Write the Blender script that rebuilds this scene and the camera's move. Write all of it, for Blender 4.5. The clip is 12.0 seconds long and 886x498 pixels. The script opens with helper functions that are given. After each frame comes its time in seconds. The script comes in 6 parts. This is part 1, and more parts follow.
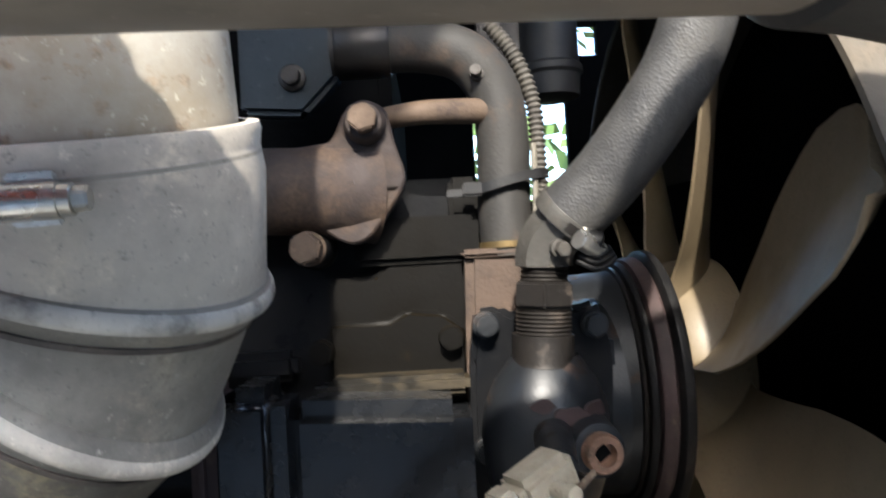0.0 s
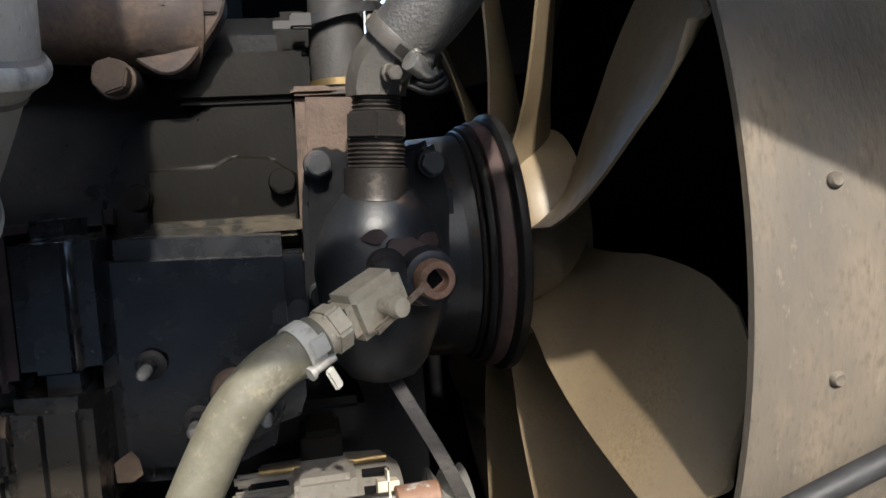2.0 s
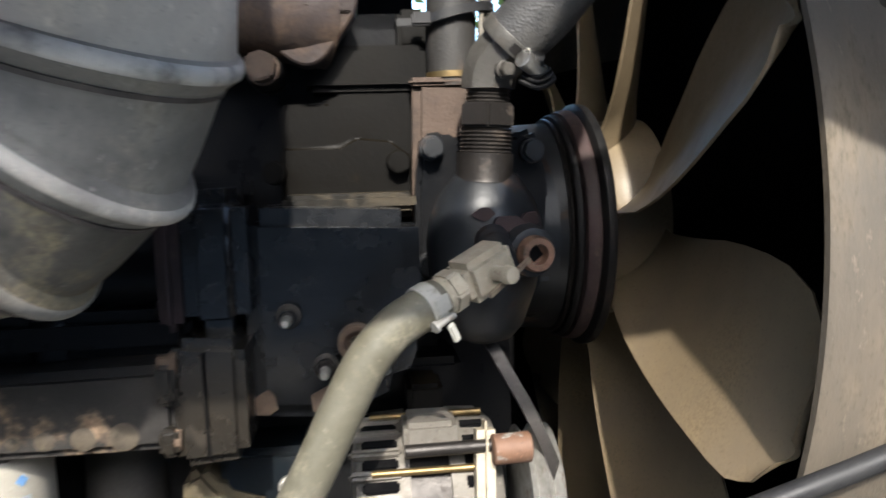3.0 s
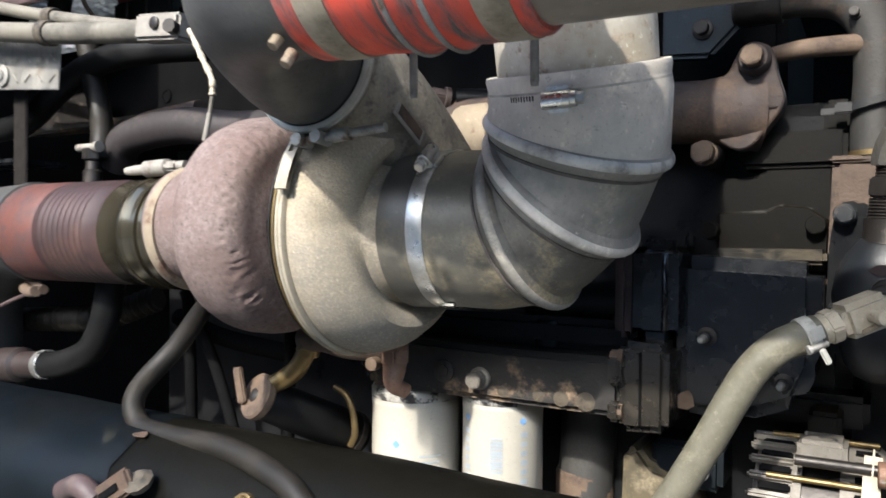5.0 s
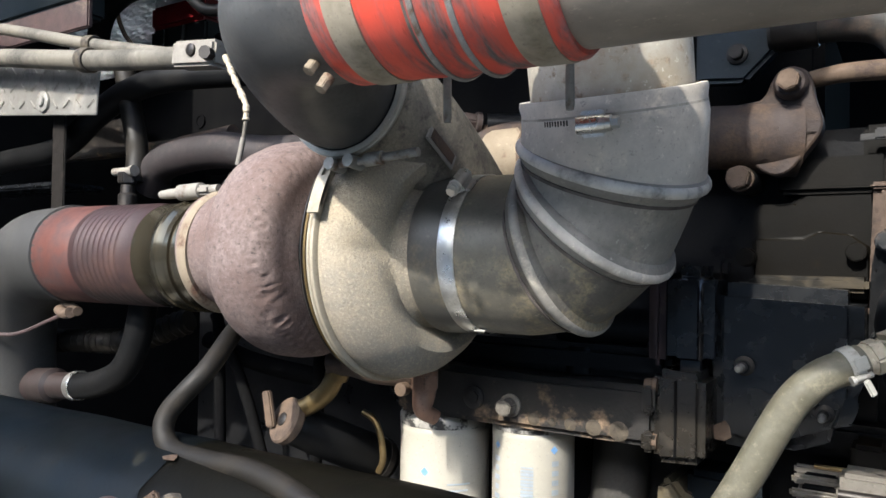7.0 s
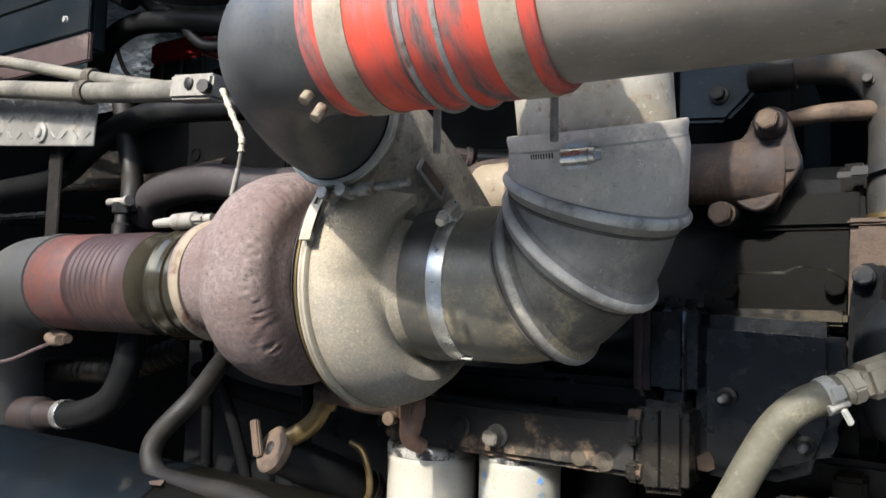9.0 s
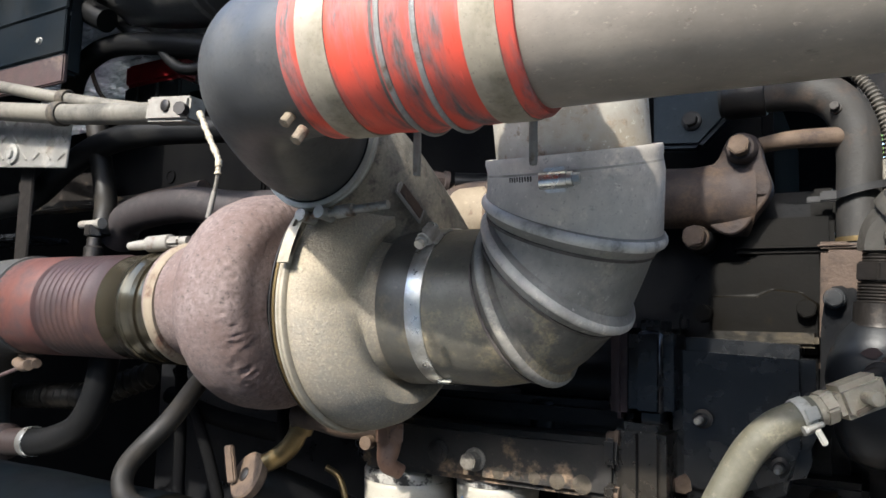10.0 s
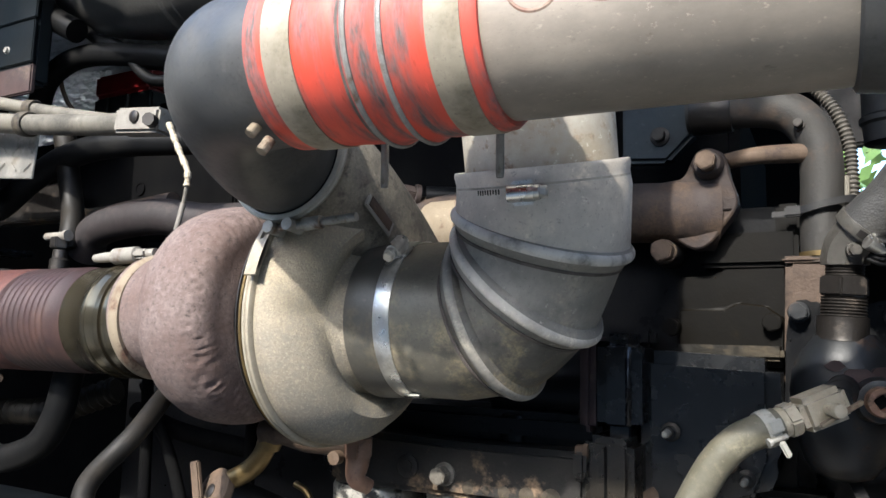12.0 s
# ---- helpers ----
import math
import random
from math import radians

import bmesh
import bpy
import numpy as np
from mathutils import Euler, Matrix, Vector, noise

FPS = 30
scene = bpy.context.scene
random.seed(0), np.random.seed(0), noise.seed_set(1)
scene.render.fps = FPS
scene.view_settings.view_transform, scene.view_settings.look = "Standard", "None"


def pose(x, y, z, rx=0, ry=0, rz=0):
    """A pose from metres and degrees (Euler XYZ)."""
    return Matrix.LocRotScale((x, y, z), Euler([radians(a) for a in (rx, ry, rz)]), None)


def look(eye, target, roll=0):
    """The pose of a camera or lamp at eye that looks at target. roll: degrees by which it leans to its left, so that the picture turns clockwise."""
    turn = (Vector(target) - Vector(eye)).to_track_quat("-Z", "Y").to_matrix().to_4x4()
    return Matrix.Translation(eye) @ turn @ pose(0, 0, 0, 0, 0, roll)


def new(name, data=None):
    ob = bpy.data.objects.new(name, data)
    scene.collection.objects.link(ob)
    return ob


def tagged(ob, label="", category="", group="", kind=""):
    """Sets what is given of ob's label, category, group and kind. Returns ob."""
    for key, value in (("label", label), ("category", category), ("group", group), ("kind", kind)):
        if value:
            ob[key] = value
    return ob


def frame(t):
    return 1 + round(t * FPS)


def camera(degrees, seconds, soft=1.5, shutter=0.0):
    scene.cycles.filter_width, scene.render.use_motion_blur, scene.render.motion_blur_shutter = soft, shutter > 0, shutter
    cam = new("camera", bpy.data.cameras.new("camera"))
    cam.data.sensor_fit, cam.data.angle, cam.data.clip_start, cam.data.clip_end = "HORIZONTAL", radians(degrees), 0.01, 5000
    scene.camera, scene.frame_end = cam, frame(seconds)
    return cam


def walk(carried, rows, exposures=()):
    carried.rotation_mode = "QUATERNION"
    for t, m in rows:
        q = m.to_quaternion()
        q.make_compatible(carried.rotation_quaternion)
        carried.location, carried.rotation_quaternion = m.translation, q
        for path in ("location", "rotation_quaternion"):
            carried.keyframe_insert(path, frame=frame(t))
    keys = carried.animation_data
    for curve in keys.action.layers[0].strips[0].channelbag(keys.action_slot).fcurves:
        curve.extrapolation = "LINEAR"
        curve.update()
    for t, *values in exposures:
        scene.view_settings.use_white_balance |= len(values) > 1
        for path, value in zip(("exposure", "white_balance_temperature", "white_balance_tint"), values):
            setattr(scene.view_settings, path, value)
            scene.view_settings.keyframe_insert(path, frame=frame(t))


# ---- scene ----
cam = camera(61.9, 12.0, shutter=0.5)
PATH = [
    (0, (0.026, 0.022, 1.486), (0.057, 2.021, 1.54), -3.3),
    (0.5, (0.035, 0.017, 1.465), (0.181, 2.012, 1.44), -4.2),
    (1, (0.044, 0.021, 1.44), (0.298, 2.003, 1.37), -4.7),
    (1.5, (0.05, 0.038, 1.412), (0.402, 2.002, 1.281), -4.4),
    (2, (0.048, 0.043, 1.408), (0.434, 1.998, 1.237), -3.8),
    (2.5, (0.034, 0.031, 1.399), (0.382, 1.991, 1.207), -3.0),
    (3, (0.001, -0.026, 1.411), (0.216, 1.951, 1.2), -1.9),
    (3.5, (-0.017, -0.11, 1.422), (-0.045, 1.875, 1.185), -0.5),
    (3.7, (-0.003, -0.129, 1.41), (-0.268, 1.841, 1.194), -0.7),
    (5.3, (0.114, -0.298, 1.402), (-0.934, 1.406, 1.396), 0.7),
    (5.5, (0.116, -0.302, 1.402), (-0.945, 1.393, 1.409), 0.7),
    (6, (0.116, -0.294, 1.394), (-0.974, 1.383, 1.437), 0.9),
    (6.5, (0.107, -0.279, 1.402), (-0.974, 1.403, 1.439), 0.7),
    (8.3, (0.087, -0.276, 1.396), (-0.975, 1.418, 1.45), 1.6),
    (8.5, (0.096, -0.282, 1.393), (-0.974, 1.406, 1.476), 1.6),
    (9, (0.109, -0.29, 1.39), (-0.947, 1.403, 1.532), 1.6),
    (9.5, (0.112, -0.297, 1.39), (-0.923, 1.405, 1.576), 1.7),
    (10, (0.106, -0.294, 1.388), (-0.889, 1.428, 1.597), 1.5),
    (10.5, (0.109, -0.293, 1.389), (-0.855, 1.444, 1.617), 1.6),
    (11, (0.108, -0.295, 1.389), (-0.832, 1.454, 1.627), 1.6),
    (11.5, (0.108, -0.296, 1.388), (-0.822, 1.457, 1.637), 1.5),
    (12, (0.112, -0.289, 1.386), (-0.825, 1.46, 1.637), 1.5),
]
walk(cam, [(t, look(eye, target, roll)) for t, eye, target, roll in PATH], [(0, 2.85, 5850, 6), (1.2, 2.6, 5850, 7), (2.5, 2.5, 5850, 6), (3.5, 2.7, 5700, 6), (5.5, 2.55, 5700, 5), (12, 2.45, 5700, 5)])


# ---- world and light ----
def build_world():
    w = bpy.data.worlds.new("sky")
    scene.world = w
    w.use_nodes = True
    nt = w.node_tree
    sky = nt.nodes.new("ShaderNodeTexSky")
    sky.sky_type = "NISHITA"
    sky.sun_disc = False
    sky.sun_elevation = radians(SUN_ELEV)
    sky.sun_rotation = radians(SUN_AZ)
    sky.air_density, sky.dust_density, sky.ozone_density = 0.9, 2.5, 0.7
    bg = nt.nodes["Background"]
    bg.inputs["Strength"].default_value = SKY_STRENGTH
    nt.links.new(sky.outputs["Color"], bg.inputs["Color"])
    sun = bpy.data.lights.new("sun", "SUN")
    sun.energy, sun.angle, sun.color = SUN_STRENGTH, radians(1.2), (1.0, 0.86, 0.71)
    ob = new("sun", sun)
    az, el = radians(SUN_AZ), radians(SUN_ELEV)
    d = Vector((math.sin(az) * math.cos(el), math.cos(az) * math.cos(el), math.sin(el)))
    ob.matrix_world = look(d * 20, (0, 0, 0))


# the sun stands high behind the viewer, who faces +y
SUN_ELEV, SUN_AZ, SUN_STRENGTH, SKY_STRENGTH = 37.3, 181.0, 1.9, 0.15
build_world()


# ---- materials ----
def material(name, c1, c2, rough=0.6, metal=0.0, scale=25.0, bump=0.15, fine=220.0, patch=None, patch_scale=9.0, patch_at=0.58,
             patch_soft=0.06, patch_rough=None, top_tint=0.0, top_tint_colour=(0.32, 0.27, 0.2), patch_metal=None, stretch=(1, 1, 1), spec=0.5, stain=None, stain_scale=5.0, stain_at=0.52, stain_soft=0.12, speck=1.35):
    """Two tones mixed by a broad and a fine noise, an optional second coat in patches (rust, chipped paint, dirt), a
    tint on upward faces for settled dust and, in the brown paint, lit ledge tops.
    """
    m = bpy.data.materials.new(name)
    m.use_nodes = True
    nt = m.node_tree
    b = nt.nodes["Principled BSDF"]
    co = nt.nodes.new("ShaderNodeTexCoord")
    mp = nt.nodes.new("ShaderNodeMapping")
    mp.inputs["Scale"].default_value = stretch
    nt.links.new(co.outputs["Object"], mp.inputs["Vector"])

    def tex(sc, detail, rough_=0.6):
        n = nt.nodes.new("ShaderNodeTexNoise")
        n.inputs["Scale"].default_value, n.inputs["Detail"].default_value, n.inputs["Roughness"].default_value = sc, detail, rough_
        nt.links.new(mp.outputs["Vector"], n.inputs["Vector"])
        return n.outputs["Fac"]

    def ramp(src, lo, hi):
        r = nt.nodes.new("ShaderNodeMapRange")
        r.inputs["From Min"].default_value, r.inputs["From Max"].default_value = lo, hi
        nt.links.new(src, r.inputs["Value"])
        return r.outputs["Result"]

    def mix(fac, a, c):
        x = nt.nodes.new("ShaderNodeMix")
        x.data_type = "RGBA"
        nt.links.new(fac, x.inputs[0])
        for sock, v in ((x.inputs[6], a), (x.inputs[7], c)):
            if isinstance(v, tuple):
                sock.default_value = (*v, 1)
            else:
                nt.links.new(v, sock)
        return x.outputs[2]

    def scalar(fac, a, c):
        r = nt.nodes.new("ShaderNodeMapRange")
        r.inputs["To Min"].default_value, r.inputs["To Max"].default_value = a, c
        nt.links.new(fac, r.inputs["Value"])
        return r.outputs["Result"]

    broad, grain = tex(scale, 6), tex(fine, 3)
    col = mix(ramp(broad, 0.36, 0.66), c1, c2)
    if stain:
        col = mix(ramp(tex(stain_scale, 8, 0.7), stain_at - stain_soft, stain_at + stain_soft), col, stain)
    dark = tuple(v * 0.6 for v in c1)
    col = mix(ramp(grain, 0.6, 0.76), col, dark)
    pale = tuple(min(0.85, max(c1[k], c2[k]) * speck + 0.004 * (speck - 1)) for k in range(3))
    col = mix(ramp(tex(fine * 0.45, 4, 0.7), 0.61, 0.74), col, pale)
    if top_tint:
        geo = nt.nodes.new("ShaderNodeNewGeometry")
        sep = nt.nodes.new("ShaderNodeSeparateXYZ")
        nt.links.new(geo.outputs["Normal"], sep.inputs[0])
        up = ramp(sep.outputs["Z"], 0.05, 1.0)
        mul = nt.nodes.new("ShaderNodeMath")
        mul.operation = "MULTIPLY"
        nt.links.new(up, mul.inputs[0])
        nt.links.new(scalar(ramp(broad, 0.3, 0.7), top_tint * 0.5, top_tint), mul.inputs[1])
        col = mix(mul.outputs[0], col, top_tint_colour)
    b.inputs["Roughness"].default_value, b.inputs["Metallic"].default_value = rough, metal
    b.inputs["Specular IOR Level"].default_value = spec
    rsrc = scalar(ramp(broad, 0.3, 0.7), max(rough - 0.1, 0.05), min(rough + 0.12, 1))
    if patch:
        mask = ramp(tex(patch_scale, 7, 0.65), patch_at - patch_soft, patch_at + patch_soft)
        col = mix(mask, col, mix(ramp(grain, 0.4, 0.62), patch, tuple(v * 0.6 for v in patch)))
        r = nt.nodes.new("ShaderNodeMix")
        nt.links.new(mask, r.inputs[0])
        nt.links.new(rsrc, r.inputs[2])
        r.inputs[3].default_value = patch_rough if patch_rough is not None else 0.85
        rsrc = r.outputs[0]
        if metal:
            nt.links.new(scalar(mask, metal, 0.0 if patch_metal is None else patch_metal), b.inputs["Metallic"])
    nt.links.new(rsrc, b.inputs["Roughness"])
    nt.links.new(col, b.inputs["Base Color"])
    if bump:
        add = nt.nodes.new("ShaderNodeMath")
        add.operation = "ADD"
        nt.links.new(broad, add.inputs[0])
        nt.links.new(scalar(grain, 0, 0.35), add.inputs[1])
        bp = nt.nodes.new("ShaderNodeBump")
        bp.inputs["Strength"].default_value, bp.inputs["Distance"].default_value = bump, 0.004
        nt.links.new(add.outputs[0], bp.inputs["Height"])
        nt.links.new(bp.outputs["Normal"], b.inputs["Normal"])
    return m


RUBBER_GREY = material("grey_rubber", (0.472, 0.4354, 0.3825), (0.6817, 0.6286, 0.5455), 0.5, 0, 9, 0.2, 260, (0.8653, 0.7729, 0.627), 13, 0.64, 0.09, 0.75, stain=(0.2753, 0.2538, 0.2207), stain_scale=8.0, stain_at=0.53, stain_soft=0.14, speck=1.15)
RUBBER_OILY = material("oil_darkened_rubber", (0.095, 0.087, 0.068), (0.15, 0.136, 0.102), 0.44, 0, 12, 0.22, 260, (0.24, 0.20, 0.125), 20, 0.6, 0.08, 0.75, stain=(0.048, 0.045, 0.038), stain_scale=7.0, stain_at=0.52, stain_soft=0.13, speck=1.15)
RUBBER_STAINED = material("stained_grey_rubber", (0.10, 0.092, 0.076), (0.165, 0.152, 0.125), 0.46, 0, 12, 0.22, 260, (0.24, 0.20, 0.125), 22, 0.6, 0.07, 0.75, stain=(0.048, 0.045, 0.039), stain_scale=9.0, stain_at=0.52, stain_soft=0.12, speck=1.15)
RUBBER_MID = material("mid_grey_rubber", (0.2138, 0.2006, 0.1786), (0.3136, 0.2946, 0.2586), 0.5, 0, 9, 0.2, 260, (0.3992, 0.3564, 0.2851), 13, 0.64, 0.09, 0.75, stain=(0.1188, 0.1112, 0.09789), stain_scale=8.0, stain_at=0.52, stain_soft=0.14, speck=1.15)
# paler copy of the rubber for the painted rib highlights
RUBBER_HIGHLIGHT = material("rib_highlight_rubber", (0.60, 0.575, 0.53), (0.42, 0.40, 0.37), 0.5, 0, 26, 0.12, 260, (0.20, 0.19, 0.175), 24, 0.58, 0.1, 0.6, speck=1.1)
RUBBER_BLACK = material("black_rubber", (0.0275, 0.02812, 0.02875), (0.045, 0.045, 0.04375), 0.42, 0, 12, 0.1, 200, (0.075, 0.071, 0.064), 11, 0.6, 0.13, 0.75, speck=1.2)
LIP_DARK = material("dark_oily_lip", (0.05, 0.048, 0.041), (0.075, 0.07, 0.057), 0.45, 0, 14, 0.15, 240, (0.11, 0.095, 0.065), 20, 0.62, 0.08, stain=(0.03, 0.029, 0.026), stain_scale=9.0, speck=1.1)
# darker copy of black rubber, with the bay's shade in its colour
RUBBER_DARK = material("shaded_black_rubber", (0.0042, 0.004326, 0.00462), (0.00714, 0.00714, 0.00714), 0.45, 0, 12, 0.1, 200, (0.0126, 0.01176, 0.01092), 12, 0.66, 0.1, 0.7, spec=0.12)
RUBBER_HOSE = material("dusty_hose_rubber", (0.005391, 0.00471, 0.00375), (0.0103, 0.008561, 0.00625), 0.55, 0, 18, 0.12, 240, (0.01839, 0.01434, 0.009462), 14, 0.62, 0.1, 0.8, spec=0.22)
RED_SILICONE = material("red_silicone", (0.5069, 0.05419, 0.02797), (0.3933, 0.05419, 0.03321), 0.5, 0, 16, 0.08, 300, (0.1049, 0.09177, 0.0874), 34, 0.56, 0.09, 0.8, stretch=(1.6, 0.35, 0.35))
STEEL_BAND = material("steel_band", (0.285, 0.2511, 0.1902), (0.215, 0.1888, 0.141), 0.62, 0.25, 30, 0.05, 300, (0.155, 0.1274, 0.08036), 16, 0.62, 0.1, speck=1.1)
STEEL_BRIGHT = material("bright_steel", (0.70, 0.69, 0.66), (0.52, 0.51, 0.47), 0.3, 0.92, 40, 0.05, 300, (0.36, 0.33, 0.27), 30, 0.64, 0.1, 0.5, patch_metal=0.6)
ZINC_DULL = material("dull_zinc", (0.2419, 0.2362, 0.2189), (0.1728, 0.167, 0.1498), 0.55, 0.35, 60, 0.15, 400, (0.1152, 0.07488, 0.04608), 40, 0.62, 0.06)
PIPE_TAN = material("dusty_pipe_coating", (0.315, 0.272, 0.222), (0.245, 0.214, 0.178), 0.42, 0.2, 4, 0.03, 520, (0.165, 0.14, 0.108), 46, 0.68, 0.04, 0.7, stretch=(0.6, 1, 1), stain=(0.135, 0.119, 0.098), stain_scale=7.0, stain_at=0.57, stain_soft=0.14, speck=1.06)
PIPE_GREY = material("dull_grey_exhaust_steel", (0.03571, 0.03486, 0.03286), (0.02571, 0.02514, 0.02371), 0.6, 0.2, 8, 0.1, 260, (0.04857, 0.04428, 0.03714), 8, 0.6, 0.12)
ALU_CAST = material("cast_aluminium", (0.305, 0.258, 0.180), (0.22, 0.189, 0.139), 0.76, 0.06, 420, 0.55, 1100, (0.36, 0.312, 0.225), 280, 0.6, 0.1, 0.8, stain=(0.1763, 0.1594, 0.131), stain_scale=9, speck=1.65)
# neck's copy of the cast aluminium: oil grime plus shade in the colour
ALU_SHADED_GRIMY = material("shaded_grimy_aluminium", (0.20, 0.178, 0.138), (0.15, 0.135, 0.108), 0.72, 0.06, 300, 0.45, 1100, (0.075, 0.068, 0.058), 60, 0.6, 0.06, 0.8, stain=(0.075, 0.068, 0.056), stain_scale=13, stain_at=0.52, stain_soft=0.1, speck=1.5)
IRON_RUST = material("rusty_cast_iron", (0.1494, 0.1132, 0.1022), (0.1007, 0.07607, 0.07029), 0.9, 0.05, 170, 0.3, 600, (0.05548, 0.03972, 0.03678), 150, 0.62, 0.08, stain=(0.08963, 0.05916, 0.05067), stain_scale=14, stain_at=0.5)
MANIFOLD_IRON = material("dark_scaled_manifold", (0.02662, 0.01741, 0.01455), (0.0174, 0.01208, 0.01092), 0.75, 0.1, 20, 0.5, 220, (0.05925, 0.03659, 0.02228), 13, 0.56, 0.07)
STEEL_RED = material("heat_reddened_steel", (0.09076, 0.03009, 0.0203), (0.0514, 0.02006, 0.01759), 0.62, 0.3, 7, 0.2, 260, (0.03327, 0.01777, 0.01786), 45, 0.57, 0.13)
STEEL_MAUVE = material("heat_stained_steel", (0.04178, 0.02291, 0.02154), (0.02644, 0.0158, 0.01543), 0.5, 0.35, 14, 0.2, 260, (0.06395, 0.0308, 0.02226), 9, 0.6, 0.1, 0.6)
# gold and dark bands paint streak reflections over the heat tint
STEEL_TINT = material("tinted_stainless_with_glints", (0.1344, 0.1154, 0.07735), (0.01107, 0.01026, 0.008766), 0.24, 0.85, 4.5, 0.04, 240, (0.1897, 0.1625, 0.1134), 5, 0.64, 0.05, 0.3, patch_metal=0.8, stretch=(7.0, 0.8, 0.8))
PIPE_GALV = material("weathered_tube_metal", (0.493, 0.4632, 0.391), (0.3655, 0.3485, 0.306), 0.55, 0.1, 11, 0.12, 300, (0.30, 0.235, 0.165), 70, 0.605, 0.05, 0.85, stain=(0.2805, 0.238, 0.17), stain_scale=8)
PAINT_BLACK = material("black_engine_paint", (0.0062, 0.0068, 0.0080), (0.0092, 0.0099, 0.0112), 0.24, 0, 26, 0.11, 200, (0.045, 0.034, 0.026), 42, 0.78, 0.03, top_tint=0.08, top_tint_colour=(0.04, 0.041, 0.043), spec=0.55)
# tint on upward faces puts lit ledge tops, with dust, into the colour
PAINT_BROWN = material("oily_brown_paint", (0.002244, 0.001768, 0.00102), (0.001292, 0.001088, 0.000748), 0.52, 0, 18, 0.12, 200, (0.01156, 0.008296, 0.003808), 14, 0.71, 0.04, 0.5, top_tint=0.22, top_tint_colour=(0.02992, 0.0221, 0.0102), spec=0.1)
PAINT_CHIPPED = material("black_paint_worn_to_rust", (0.015, 0.01425, 0.0135), (0.024, 0.02175, 0.0195), 0.55, 0, 22, 0.3, 200, (0.17, 0.122, 0.08), 17, 0.6, 0.05, 0.85, spec=0.25)
RUST_BROWN = material("brown_rust", (0.0944, 0.064, 0.0416), (0.06, 0.0408, 0.028), 0.8, 0.1, 30, 0.4, 260, (0.0384, 0.0256, 0.02048), 30, 0.62, 0.06)
PRIMER_RUST = material("copper_brown_casting", (0.056, 0.0345, 0.0215), (0.038, 0.0245, 0.016), 0.7, 0.1, 24, 0.4, 260, (0.02, 0.0135, 0.0095), 24, 0.62, 0.08)
PLUG_COPPER = material("copper_brown_plug", (0.20, 0.115, 0.075), (0.14, 0.083, 0.055), 0.5, 0.3, 40, 0.2, 300, (0.07, 0.045, 0.03), 45, 0.6, 0.06)
PUMP_BLUE = material("worn_blue_black_paint", (0.005852, 0.007033, 0.008821), (0.009299, 0.01085, 0.01279), 0.42, 0, 20, 0.16, 240, (0.05164, 0.03214, 0.02174), 21, 0.62, 0.03, 0.85, top_tint=0.15, top_tint_colour=(0.04131, 0.04152, 0.04156), spec=0.45)
STEEL_DARK = material("dark_oily_steel", (0.0324, 0.0288, 0.02592), (0.02016, 0.018, 0.01656), 0.42, 0.6, 30, 0.2, 300, (0.054, 0.0396, 0.0288), 35, 0.64, 0.06)
BRASS = material("dull_brass", (0.198, 0.1404, 0.06), (0.121, 0.0884, 0.0425), 0.42, 0.8, 30, 0.1, 300)
FITTING_GREY = material("dusty_grey_fitting", (0.1958, 0.1814, 0.1555), (0.144, 0.1325, 0.1152), 0.7, 0.15, 40, 0.3, 300, (0.1152, 0.07488, 0.04608), 40, 0.66, 0.05)
VALVE_GREY = material("dusty_pale_valve", (0.3682, 0.3234, 0.2408), (0.2722, 0.2386, 0.177), 0.65, 0.1, 40, 0.25, 300, (0.1602, 0.1001, 0.05666), 34, 0.64, 0.05)
HOSE_GREY = material("grey_green_hose", (0.107, 0.1, 0.07221), (0.08124, 0.07668, 0.05518), 0.6, 0, 30, 0.25, 300, (0.1427, 0.1303, 0.09146), 30, 0.62, 0.06, stain=(0.063, 0.057, 0.03655), stain_scale=28.0, stain_at=0.55)
PLASTIC_WHITE = material("white_plastic", (0.3375, 0.329, 0.2925), (0.2812, 0.2756, 0.2475), 0.5, 0, 20, 0.05, 300, (0.1688, 0.1575, 0.1294), 60, 0.64, 0.08)
FILTER_WHITE = material("white_filter_enamel", (0.3393, 0.3199, 0.2689), (0.3054, 0.2868, 0.2421), 0.35, 0, 12, 0.03, 300, (0.2545, 0.2372, 0.2043), 40, 0.74, 0.03)
INK_BLUE = material("blue_print", (0.22, 0.42, 0.72), (0.26, 0.46, 0.74), 0.4, 0, 60, 0.0, 300)
INK_PALE = material("pale_blue_print", (0.38, 0.43, 0.48), (0.40, 0.45, 0.50), 0.4, 0, 60, 0.0, 300)
FAN_GREY = material("dusty_fan_blade", (0.1672, 0.1293, 0.07714), (0.1338, 0.1049, 0.06832), 0.5, 0, 6, 0.05, 260, (0.1985, 0.1484, 0.08265), 7, 0.6, 0.14, 0.7, speck=1.02)
SHROUD_TAN = material("dusty_shroud_paint", (0.09589, 0.07959, 0.05902), (0.06963, 0.05924, 0.04521), 0.65, 0, 7, 0.45, 160, (0.1254, 0.1017, 0.07155), 10, 0.57, 0.08, 0.85, stain=(0.0602, 0.05332, 0.043), stain_scale=9.0, stain_at=0.56, stain_soft=0.1, stretch=(1.6, 1, 0.5))
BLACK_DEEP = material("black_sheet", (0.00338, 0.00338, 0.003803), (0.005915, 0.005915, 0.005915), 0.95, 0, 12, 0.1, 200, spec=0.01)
PLASTIC_BLACK = material("black_plastic", (0.012, 0.012, 0.013), (0.022, 0.022, 0.022), 0.5, 0, 30, 0.1, 300, (0.06, 0.055, 0.05), 30, 0.68, 0.06, spec=0.25)
